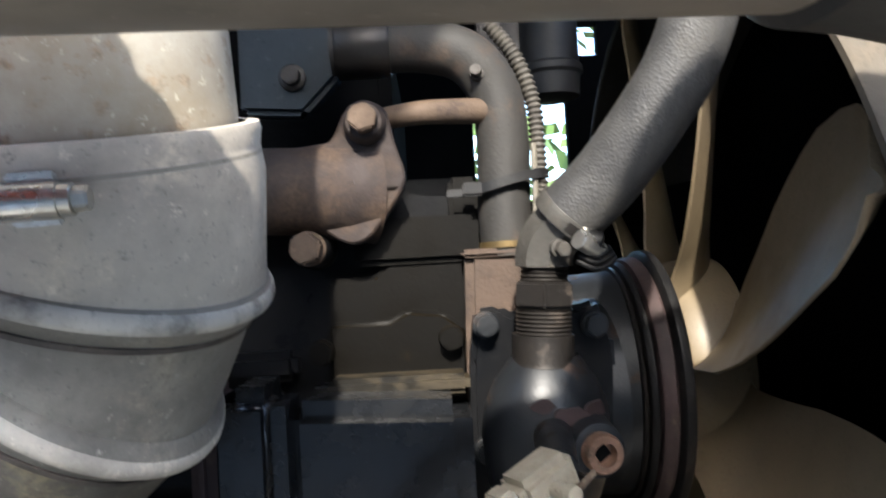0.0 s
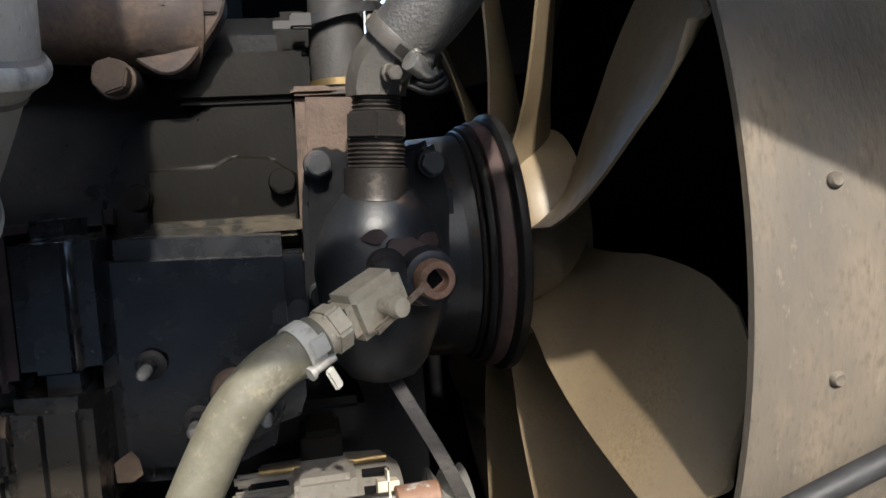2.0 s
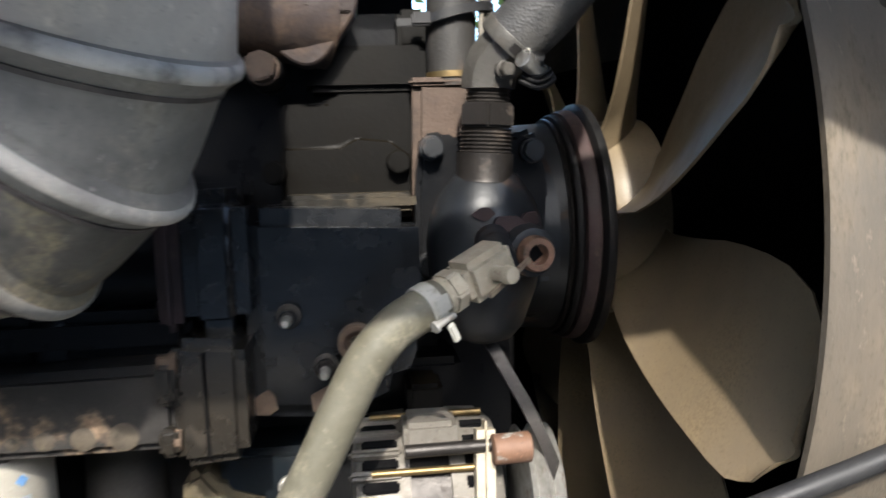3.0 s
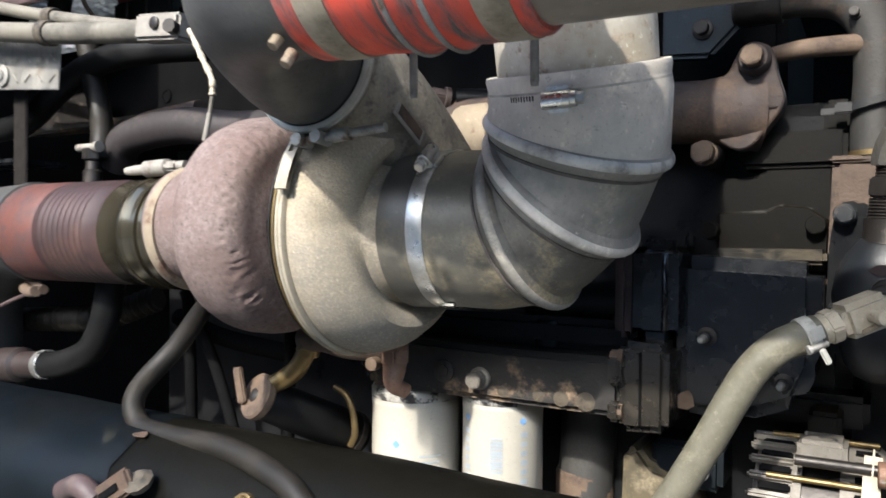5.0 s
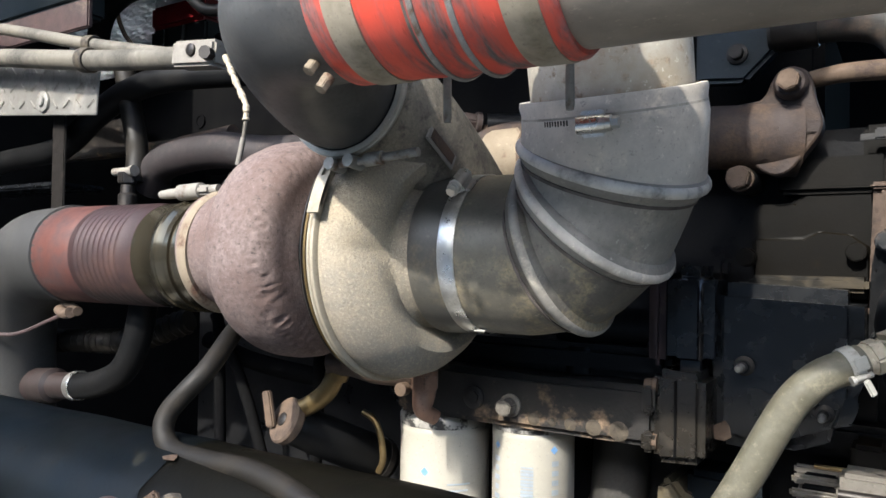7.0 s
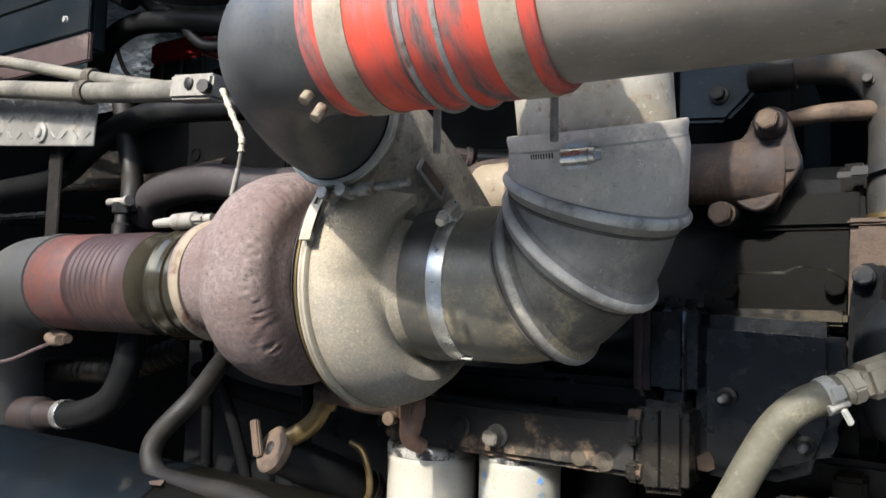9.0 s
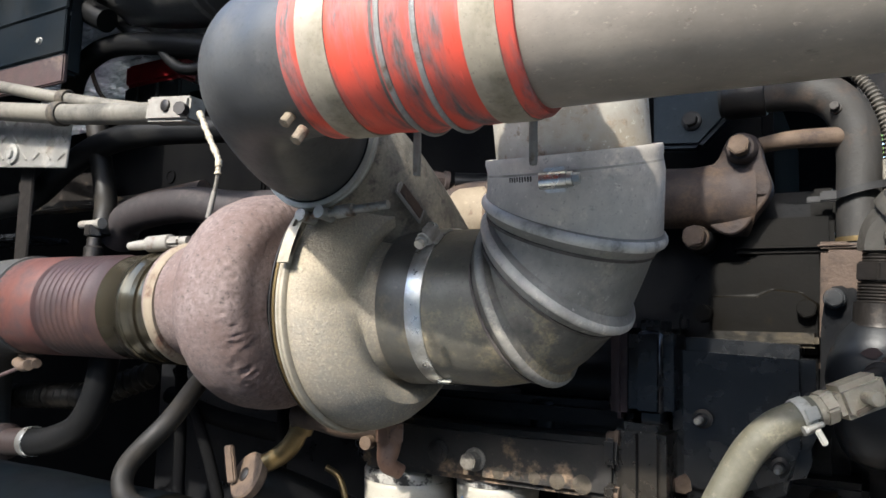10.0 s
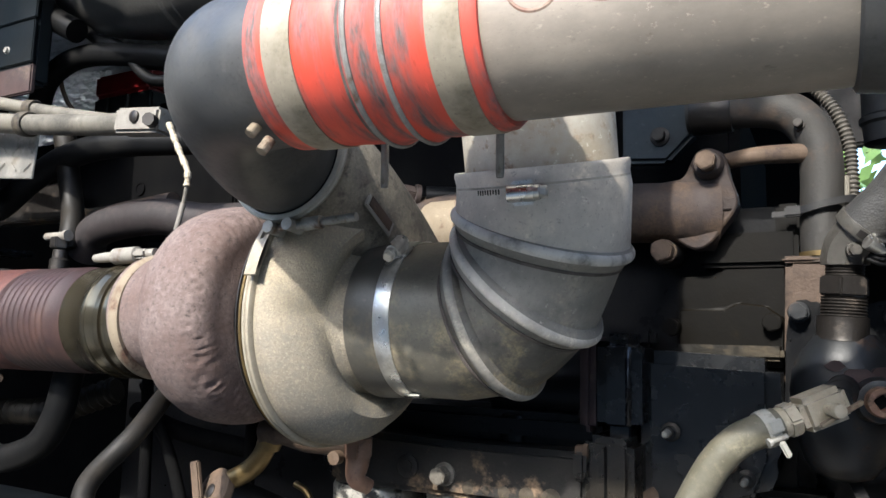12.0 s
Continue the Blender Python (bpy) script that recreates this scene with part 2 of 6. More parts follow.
BLOCK_DARK = material("greasy_black_casting", (0.005187, 0.005576, 0.006484), (0.009081, 0.009081, 0.009464), 0.34, 0, 16, 0.14, 160, (0.02075, 0.0188, 0.01556), 12, 0.66, 0.06, spec=0.14)
CHASSIS_BLUE = material("blue_black_frame_paint", (0.003748, 0.006673, 0.0106), (0.005441, 0.00907, 0.01347), 0.4, 0, 8, 0.1, 160, (0.01814, 0.01886, 0.01469), 26, 0.67, 0.04, 0.8, spec=0.24, stain=(0.005138, 0.006166, 0.00612), stain_scale=3.0, stain_at=0.48)
FENDER_OLIVE = material("olive_black_sheet", (0.007365, 0.006796, 0.004821), (0.01138, 0.01023, 0.006931), 0.34, 0, 10, 0.14, 180, (0.03348, 0.02719, 0.01567), 40, 0.68, 0.03, 0.8, spec=0.12, stain=(0.004017, 0.004208, 0.004219), stain_scale=5.0)
ALU_PLATE = material("bright_aluminium_plate", (0.372, 0.36, 0.33), (0.288, 0.276, 0.252), 0.42, 0.75, 16, 0.1, 260, (0.132, 0.114, 0.09), 14, 0.62, 0.08)
SCALE_TAN = material("tan_heat_scale", (0.189, 0.1522, 0.105), (0.147, 0.1182, 0.08134), 0.85, 0, 20, 0.2, 300, (0.08925, 0.04462, 0.02625), 26, 0.60, 0.06)
FOIL = material("crinkled_heat_foil", (0.9, 0.91, 0.93), (0.72, 0.74, 0.77), 0.42, 0.5, 30, 0.4, 120, stretch=(0.5, 1, 2.5), speck=1.0)
PIPE_PAINT = material("chipped_pale_tube_paint", (0.1319, 0.1196, 0.09461), (0.09637, 0.08799, 0.07061), 0.6, 0.1, 14, 0.15, 260, (0.06086, 0.05499, 0.04414), 12, 0.56, 0.1)
RED_PAINT = material("dark_red_cover", (0.16, 0.008, 0.010), (0.11, 0.006, 0.008), 0.4, 0, 20, 0.1, 200)
ALT_ALU = material("cast_alternator_aluminium", (0.152, 0.1388, 0.1189), (0.1189, 0.1091, 0.09252), 0.6, 0.4, 30, 0.3, 260, (0.0628, 0.04957, 0.03305), 22, 0.62, 0.08)
GROUND_BOUNCE = material("pale_bounce_ground", (0.27, 0.25, 0.215), (0.22, 0.205, 0.18), 0.9, 0, 0.8, 0.4, 14, (0.12, 0.13, 0.06), 0.35, 0.6, 0.08)
LEAF = material("leaf_green", (0.09, 0.15, 0.03), (0.06, 0.11, 0.02), 0.6, 0, 3, 0, 30)
TARP_BLUE = material("pale_blue_sheet", (0.25, 0.45, 0.62), (0.3, 0.5, 0.66), 0.5, 0, 2, 0, 60)


# ---- mesh helpers ----
def thing(name, base, label, category, group=""):
    ob = new(name)
    ob.location = base
    ob.empty_display_size = 0.05
    return tagged(ob, label, category, group)


def world_base(ob):
    p = Vector((0, 0, 0))
    while ob is not None:
        p += ob.location
        ob = ob.parent
    return p


def part(name, bm, mat, parent, label="", sharp=38):
    """Links a bmesh, given in world metres, as one mesh object under a thing or a part."""
    if parent is not None:
        bm.transform(Matrix.Translation(-world_base(parent)))
    me = bpy.data.meshes.new(name)
    bmesh.ops.recalc_face_normals(bm, faces=bm.faces)
    for f in bm.faces:
        f.smooth = True
    bm.to_mesh(me)
    bm.free()
    me.set_sharp_from_angle(angle=radians(sharp))
    me.materials.append(mat)
    ob = new(name, me)
    ob.parent = parent
    return tagged(ob, label)


def structure(name, bm, mat, label, category):
    ob = part(name, bm, mat, None)
    return tagged(ob, label, category, kind="structure")


def turn_to(axis, origin=(0, 0, 0)):
    q = Vector((0, 0, 1)).rotation_difference(Vector(axis).normalized())
    return Matrix.Translation(origin) @ q.to_matrix().to_4x4()


def rings(loops, closed_ends=True, bm=None):
    """Skins a row of vertex loops of equal count."""
    bm = bm or bmesh.new()
    rows = [[bm.verts.new(p) for p in loop] for loop in loops]
    n = len(rows[0])
    for a, b in zip(rows, rows[1:]):
        for i in range(n):
            j = (i + 1) % n
            bm.faces.new((a[i], a[j], b[j], b[i]))
    if closed_ends:
        bm.faces.new(rows[0])
        bm.faces.new(rows[-1])
    return bm


def lathe(profile, origin, axis, seg=56, shape=None, closed_ends=True, bm=None):
    """Turns (height, radius) pairs about an axis; shape(angle, height, radius) may bend the section."""
    m = turn_to(axis, origin)
    loops = []
    for h, r in profile:
        loop = []
        for i in range(seg):
            a = 2 * math.pi * i / seg
            hh, rr = shape(a, h, r) if shape else (h, r)
            loop.append(m @ Vector((rr * math.cos(a), rr * math.sin(a), hh)))
        loops.append(loop)
    return rings(loops, closed_ends, bm)


def smooth_path(pts, n=10):
    """Catmull-Rom through the points."""
    p = [Vector(v) for v in pts]
    p = [2 * p[0] - p[1]] + p + [2 * p[-1] - p[-2]]
    out = []
    for k in range(1, len(p) - 2):
        for i in range(n):
            t = i / n
            a, b, c, d = p[k - 1], p[k], p[k + 1], p[k + 2]
            out.append(0.5 * ((2 * b) + (c - a) * t + (2 * a - 5 * b + 4 * c - d) * t * t + (3 * b - a - 3 * c + d) * t ** 3))
    return out + [p[-2]]


def tube(pts, r, seg=20, n=10, smooth=True, closed_ends=True, bm=None):
    """A round tube along points; r is a radius or a function of the share of the way."""
    path = smooth_path(pts, n) if smooth else [Vector(v) for v in pts]
    last = len(path) - 1
    tang = [(path[min(i + 1, last)] - path[max(i - 1, 0)]).normalized() for i in range(last + 1)]
    up = tang[0].orthogonal().normalized()
    loops = []
    for i, (c, t) in enumerate(zip(path, tang)):
        up = (up - t * up.dot(t)).normalized()
        side = t.cross(up)
        rr = r(i / last) if callable(r) else r
        loops.append([c + rr * (math.cos(a) * up + math.sin(a) * side) for a in (2 * math.pi * k / seg for k in range(seg))])
    return rings(loops, closed_ends, bm)


def box(c, s, bevel=0.003, m=None, bm=None, seg=2):
    own = bmesh.new()
    bmesh.ops.create_cube(own, size=1)
    bmesh.ops.scale(own, vec=s, verts=own.verts)
    if bevel:
        bmesh.ops.bevel(own, geom=own.edges[:], offset=min(bevel, min(s) * 0.45), segments=seg, affect="EDGES")
    own.transform(Matrix.Translation(c) @ (m or Matrix()))
    return merged(bm, own)


def merged(bm, own):
    if bm is None:
        return own
    me = bpy.data.meshes.new("scratch")
    own.to_mesh(me)
    own.free()
    bm.from_mesh(me)
    bpy.data.meshes.remove(me)
    return bm


def prism(outline, depth, m, bevel=0.002, bm=None, seg=2):
    """An outline in the local xy plane, given depth along local z, with eased edges."""
    own = bmesh.new()
    f = own.faces.new([own.verts.new((x, y, 0)) for x, y in outline])
    r = bmesh.ops.extrude_face_region(own, geom=[f])
    bmesh.ops.translate(own, vec=(0, 0, depth), verts=[v for v in r["geom"] if isinstance(v, bmesh.types.BMVert)])
    bmesh.ops.recalc_face_normals(own, faces=own.faces)
    if bevel:
        bmesh.ops.bevel(own, geom=own.edges[:], offset=bevel, segments=seg, affect="EDGES")
    own.transform(m)
    return merged(bm, own)


def hexagon(d, turn=0.0):
    return [(d / 2 * math.cos(a), d / 2 * math.sin(a)) for a in (turn + math.pi / 3 * k for k in range(6))]


def bolt(pos, axis, d, parent, mat, h=None, washer=1.0, label="", turn=0.3):
    """A hexagon head on a round flange, as one part."""
    m = turn_to(axis, pos)
    h = h or d * 0.55
    bm = prism(hexagon(d, turn), h, m, d * 0.06)
    lathe([(-0.004, d * 0.6 * washer), (d * 0.1, d * 0.6 * washer), (d * 0.14, d * 0.55 * washer)], pos, axis, 20, bm=bm)
    return part("bolt", bm, mat, parent, label)


def band(origin, axis, r, width, thick, mat, parent, name="band", label="", seg=64):
    """A thin strap round an axis with real thickness and rolled edges."""
    w = width / 2
    prof = [(-w, r), (-w, r + thick), (-w + 0.001, r + thick * 1.25), (w - 0.001, r + thick * 1.25), (w, r + thick), (w, r)]
    m = turn_to(axis, origin)
    loops = [[m @ Vector((rr * math.cos(a), rr * math.sin(a), h)) for a in (2 * math.pi * i / seg for i in range(seg))] for h, rr in prof]
    return part(name, rings(loops + [loops[0]], False), mat, parent, label)


def worm_clamp(name, origin, axis, r, width, at, mat, label, screw_len=0.034, slots=True):
    """A hose clamp: band, screw housing at the direction `at`, and a hexagon screw."""
    t = thing(name, origin, label, "hose clamp")
    o, ax, at = Vector(origin), Vector(axis).normalized(), Vector(at)
    at = (at - ax * at.dot(ax)).normalized()
    along = ax.cross(at)
    band(o, ax, r, width, 0.0012, mat, t)
    m = Matrix((along, ax, at)).transposed().to_4x4()
    p = o + at * (r + 0.006)
    h = box(p, (screw_len * 0.8, width * 0.86, 0.012), 0.003, m)
    lathe([(-screw_len * 0.4, 0.0060), (-screw_len * 0.38, 0.0082), (screw_len * 0.38, 0.0082), (screw_len * 0.4, 0.0060)], p + at * 0.004, along, 20, bm=h)
    hs = part("screw_housing", h, STEEL_BRIGHT, t, "bright steel screw housing")
    for sd in (-1, 1):
        part("side_flange", box(p + ax * sd * width * 0.58 - at * 0.003, (screw_len * 0.62, width * 0.3, 0.0035), 0.0012, m), STEEL_BRIGHT, hs)
    bolt(p + at * 0.004 + along * screw_len * 0.5, along, 0.012, t, STEEL_BRIGHT, 0.008)
    if slots:
        for k in range(9):
            a = 0.27 + k * 0.035
            d = at * math.cos(a) - along * math.sin(a)
            tang = along * math.cos(a) + at * math.sin(a)
            mm = Matrix((tang, ax, d)).transposed().to_4x4()
            part("slot", box(o + d * (r + 0.0017), (0.0016, width * 0.62, 0.0006), 0, mm), STEEL_DARK, t)
    return t


# ---- setting ----
GLOW_WALL = material("glow_block_wall", (0.11, 0.105, 0.095), (0.08, 0.077, 0.07), 0.9, 0, 0.7, 0.2, 20)


def build_setting():
    # unseen ground, kept pale to bounce light up under the parts
    g = bmesh.new()
    bmesh.ops.create_grid(g, x_segments=60, y_segments=60, size=60)
    for v in g.verts:
        v.co.z = 0.05 * noise.noise(v.co * 0.35)
    structure("ground", g, GROUND_BOUNCE, "unseen yard ground, made pale to bounce light", "ground")
    # black sheets added to close the engine bay and keep its depth dark
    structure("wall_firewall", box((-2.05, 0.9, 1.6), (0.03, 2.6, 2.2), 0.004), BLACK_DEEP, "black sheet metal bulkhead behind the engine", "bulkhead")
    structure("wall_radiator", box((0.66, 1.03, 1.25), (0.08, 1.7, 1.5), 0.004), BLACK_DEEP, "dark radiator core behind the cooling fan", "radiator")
    structure("wall_far_side", box((-0.99, 1.95, 1.5), (2.1, 0.03, 1.7), 0.004), BLACK_DEEP, "added black panel closing the far side of the bay", "panel")
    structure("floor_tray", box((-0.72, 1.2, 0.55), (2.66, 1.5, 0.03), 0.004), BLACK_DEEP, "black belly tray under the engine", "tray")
    structure("wall_lower_front", box((0.36, 1.62, 0.95), (0.62, 0.03, 0.95), 0.004), BLACK_DEEP, "added black panel that keeps the space behind the fan dark", "panel")
    # added sheet that hides the bright outside, open at two gaps
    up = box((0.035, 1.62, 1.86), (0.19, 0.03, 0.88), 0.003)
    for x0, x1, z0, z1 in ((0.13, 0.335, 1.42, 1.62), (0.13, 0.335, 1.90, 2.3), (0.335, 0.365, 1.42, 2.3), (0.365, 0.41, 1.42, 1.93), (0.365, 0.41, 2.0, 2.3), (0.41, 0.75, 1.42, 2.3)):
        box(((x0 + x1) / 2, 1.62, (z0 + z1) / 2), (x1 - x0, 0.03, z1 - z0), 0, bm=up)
    structure("wall_upper_front", up, BLACK_DEEP, "added black sheet with two gaps, hiding the sky behind the fan", "panel")
    # unseen wall, added to cut low sky glow from behind the viewer
    structure("wall_glow_block", box((-0.5, -7.0, 2.2), (26, 0.2, 4.6), 0.01), GLOW_WALL, "unseen wall added on the near side to cut sky glow", "wall")
    # unseen panel, its outline cut to shade chosen parts of the bay
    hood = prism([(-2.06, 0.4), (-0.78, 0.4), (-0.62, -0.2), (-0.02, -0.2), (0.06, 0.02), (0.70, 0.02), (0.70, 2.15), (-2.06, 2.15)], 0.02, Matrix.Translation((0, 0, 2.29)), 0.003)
    structure("ceiling_shade", hood, BLACK_DEEP, "unseen black panel added over the engine to shade it", "hood")


build_setting()

TURBO_Y, TURBO_Z = 0.455, 1.412
FAN_Y, FAN_Z = 1.095, 1.328


GREASY_MAROON = material("greasy_maroon_iron", (0.0504, 0.0324, 0.0306), (0.0324, 0.0234, 0.0234), 0.55, 0, 24, 0.2, 220, (0.108, 0.081, 0.0648), 20, 0.62, 0.06, spec=0.3)
PAINT_SUNLIT_TAN = material("chipped_sunlit_tan_paint", (0.007031, 0.005919, 0.003529), (0.004218, 0.003642, 0.002491), 0.42, 0, 24, 0.2, 240, (0.0375, 0.02845, 0.01453), 30, 0.5, 0.04, 0.6, spec=0.35)
BRACKET_BLUE = material("dark_blue_bracket_paint", (0.018, 0.025, 0.031), (0.028, 0.036, 0.043), 0.5, 0, 14, 0.2, 200, (0.06, 0.055, 0.045), 14, 0.66, 0.06, spec=0.15)


# ---- engine ----
def build_block():
    t = thing("engine_block", (-0.5, 1.1, 0.6), "greasy black diesel engine block with bolted covers", "engine")
    b = box((-0.56, 1.10, 1.22), (1.28, 0.66, 0.72), 0.02)
    part("crankcase", b, BLOCK_DARK, t)
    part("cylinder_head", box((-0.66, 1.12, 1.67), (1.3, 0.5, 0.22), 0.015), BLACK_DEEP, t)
    part("oil_pan", box((-0.5, 1.1, 0.74), (1.2, 0.5, 0.3), 0.05), BLOCK_DARK, t)
    part("side_rib", box((-0.62, 0.755, 1.40), (1.02, 0.03, 0.03), 0.008), BLOCK_DARK, t)
    for k in range(5):
        part("water_boss", lathe([(0, 0.05), (0.03, 0.05), (0.04, 0.04)], (-1.05 + k * 0.17, 0.77, 1.52), (0, -1, 0), 28), BLOCK_DARK, t)
    # front side cover: a thick lower plate with a wavy upper edge on a recessed plate, in brown oily paint
    m = pose(0, 0.734, 0, 90, 0, 0)
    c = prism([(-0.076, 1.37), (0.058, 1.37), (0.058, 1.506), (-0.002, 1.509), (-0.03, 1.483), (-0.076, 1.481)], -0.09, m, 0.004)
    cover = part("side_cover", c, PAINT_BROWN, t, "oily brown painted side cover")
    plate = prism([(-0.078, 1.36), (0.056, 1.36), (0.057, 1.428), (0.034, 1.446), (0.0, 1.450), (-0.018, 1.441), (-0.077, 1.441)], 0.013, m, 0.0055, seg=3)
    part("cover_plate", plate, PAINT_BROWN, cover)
    # chipped tan ledge; its sunlit strip is part of the colour
    part("ledge", box((-0.010, 0.705, 1.383), (0.128, 0.042, 0.018), 0.005), PAINT_SUNLIT_TAN, cover, "chipped ledge with sunlit tan in its paint")
    for x, z in ((0.04, 1.421), (-0.082, 1.414)):
        bolt((x, 0.720, z), (0, -1, 0), 0.024, cover, PAINT_BROWN, 0.016, 0.85)
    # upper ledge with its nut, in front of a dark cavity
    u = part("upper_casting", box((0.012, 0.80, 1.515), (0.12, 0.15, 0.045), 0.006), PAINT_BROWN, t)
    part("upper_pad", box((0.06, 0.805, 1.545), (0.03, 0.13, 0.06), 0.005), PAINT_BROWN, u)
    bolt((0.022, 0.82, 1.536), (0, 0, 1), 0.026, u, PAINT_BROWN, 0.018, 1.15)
    # two masses added to fill the cavity and the pump gap with dark
    part("cavity_backing", box((0.02, 1.06, 1.34), (0.18, 0.34, 0.30), 0.03), BLACK_DEEP, t)
    part("timing_cover", box((0.10, 1.12, 1.1), (0.16, 0.56, 0.76), 0.04), BLOCK_DARK, t)
    a = part("lifting_arm", prism([(-0.16, 1.655), (-0.095, 1.65), (-0.055, 1.69), (-0.045, 1.78), (-0.16, 1.80)], 0.03, pose(0, 0.80, 0, 90, 0, 0), 0.006), BRACKET_BLUE, t, "dark blue-grey painted bracket")
    bolt((-0.105, 0.768, 1.688), (0, -1, 0), 0.020, a, STEEL_DARK, 0.016, 1.15)


def build_gear_housing():
    t = thing("accessory_housing", (-0.05, 0.7, 1.19), "glossy black accessory housing bolted to the engine side", "housing")
    m = pose(0, 0.625, 0, 90, 0, 0)
    body = prism([(-0.105, 1.194), (-0.03, 1.190), (0.034, 1.216), (0.052, 1.262), (0.052, 1.377), (-0.105, 1.384)], -0.13, m, 0.016, seg=4)
    b = part("body", body, PAINT_BLACK, t)
    fl = part("flange", box((-0.1225, 0.636, 1.341), (0.054, 0.094, 0.122), 0.016, seg=5), PAINT_BLACK, t)
    part("dark_joint", box((-0.1500, 0.642, 1.341), (0.0024, 0.076, 0.104), 0.001), BLACK_DEEP, fl)
    part("mating_flange", box((-0.1605, 0.640, 1.341), (0.020, 0.088, 0.116), 0.008, seg=4), GREASY_MAROON, t, "dark maroon mating flange")
    bolt((-0.165, 0.622, 1.30), (-1, 0, 0), 0.018, t, STEEL_DARK, 0.012)
    # studs with nuts on the face
    for x, z, s, ma in ((-0.066, 1.289, 0.78, PAINT_BLACK), (-0.036, 1.243, 0.78, STEEL_DARK), (0.016, 1.244, 0.7, PAINT_BLACK)):
        o = Vector((x, 0.624, z))
        st = part("stud", lathe([(0, 0.0085 * s), (0.004, 0.0145 * s), (0.005, 0.0145 * s), (0.006, 0.0075 * s), (0.02, 0.0075 * s), (0.022, 0.0055 * s), (0.036, 0.0055 * s), (0.039, 0.0035 * s)], o, (0, -1, 0), 20), STEEL_DARK, t)
        part("tip", lathe([(0.021, 0.0058 * s), (0.036, 0.0058 * s), (0.0395, 0.0037 * s)], o, (0, -1, 0), 16), ZINC_DULL, st, "dull zinc tip")
        part("nut", prism(hexagon(0.021 * s), 0.011, turn_to((0, -1, 0), o - Vector((0, 0.005, 0))), 0.001), ma, st)
    ring = part("port", lathe([(0, 0.017), (0.010, 0.017), (0.012, 0.015), (0.012, 0.011), (0.004, 0.010), (0.003, 0.004)], (-0.008, 0.624, 1.263), (0, -1, 0), 28), RUST_BROWN, t, "rusty open port")
    part("socket", prism(hexagon(0.013), 0.006, turn_to((0, -1, 0), (-0.008, 0.62, 1.263)), 0.001), STEEL_DARK, ring)
    for x, k in ((-0.090, 1.0), (-0.038, 1.25)):
        chip = [(-0.009, -0.012), (0.002, -0.013), (0.010, -0.008), (0.008, 0.004), (0.003, 0.011), (-0.004, 0.007), (-0.010, 0.003)]
        part("bare_patch", prism([(px * k, pz) for px, pz in chip], 0.0016, Matrix.Translation((x, 0.6253, 1.213)) @ pose(0, 0, 0, 90, 0, 0), 0.0004), RUST_BROWN, t)


FLANGE_BROWN = material("oily_grey_brown_flange", (0.0165, 0.01425, 0.01125), (0.0105, 0.009375, 0.007875), 0.26, 0, 20, 0.14, 220, (0.0375, 0.03, 0.02063), 26, 0.62, 0.06, 0.5, spec=0.55)
SCUFF_TAN = material("scuffed_tan_metal", (0.0588, 0.04704, 0.03136), (0.0343, 0.02793, 0.0196), 0.8, 0.1, 60, 0.3, 300, (0.0098, 0.00882, 0.00784), 60, 0.58, 0.06)


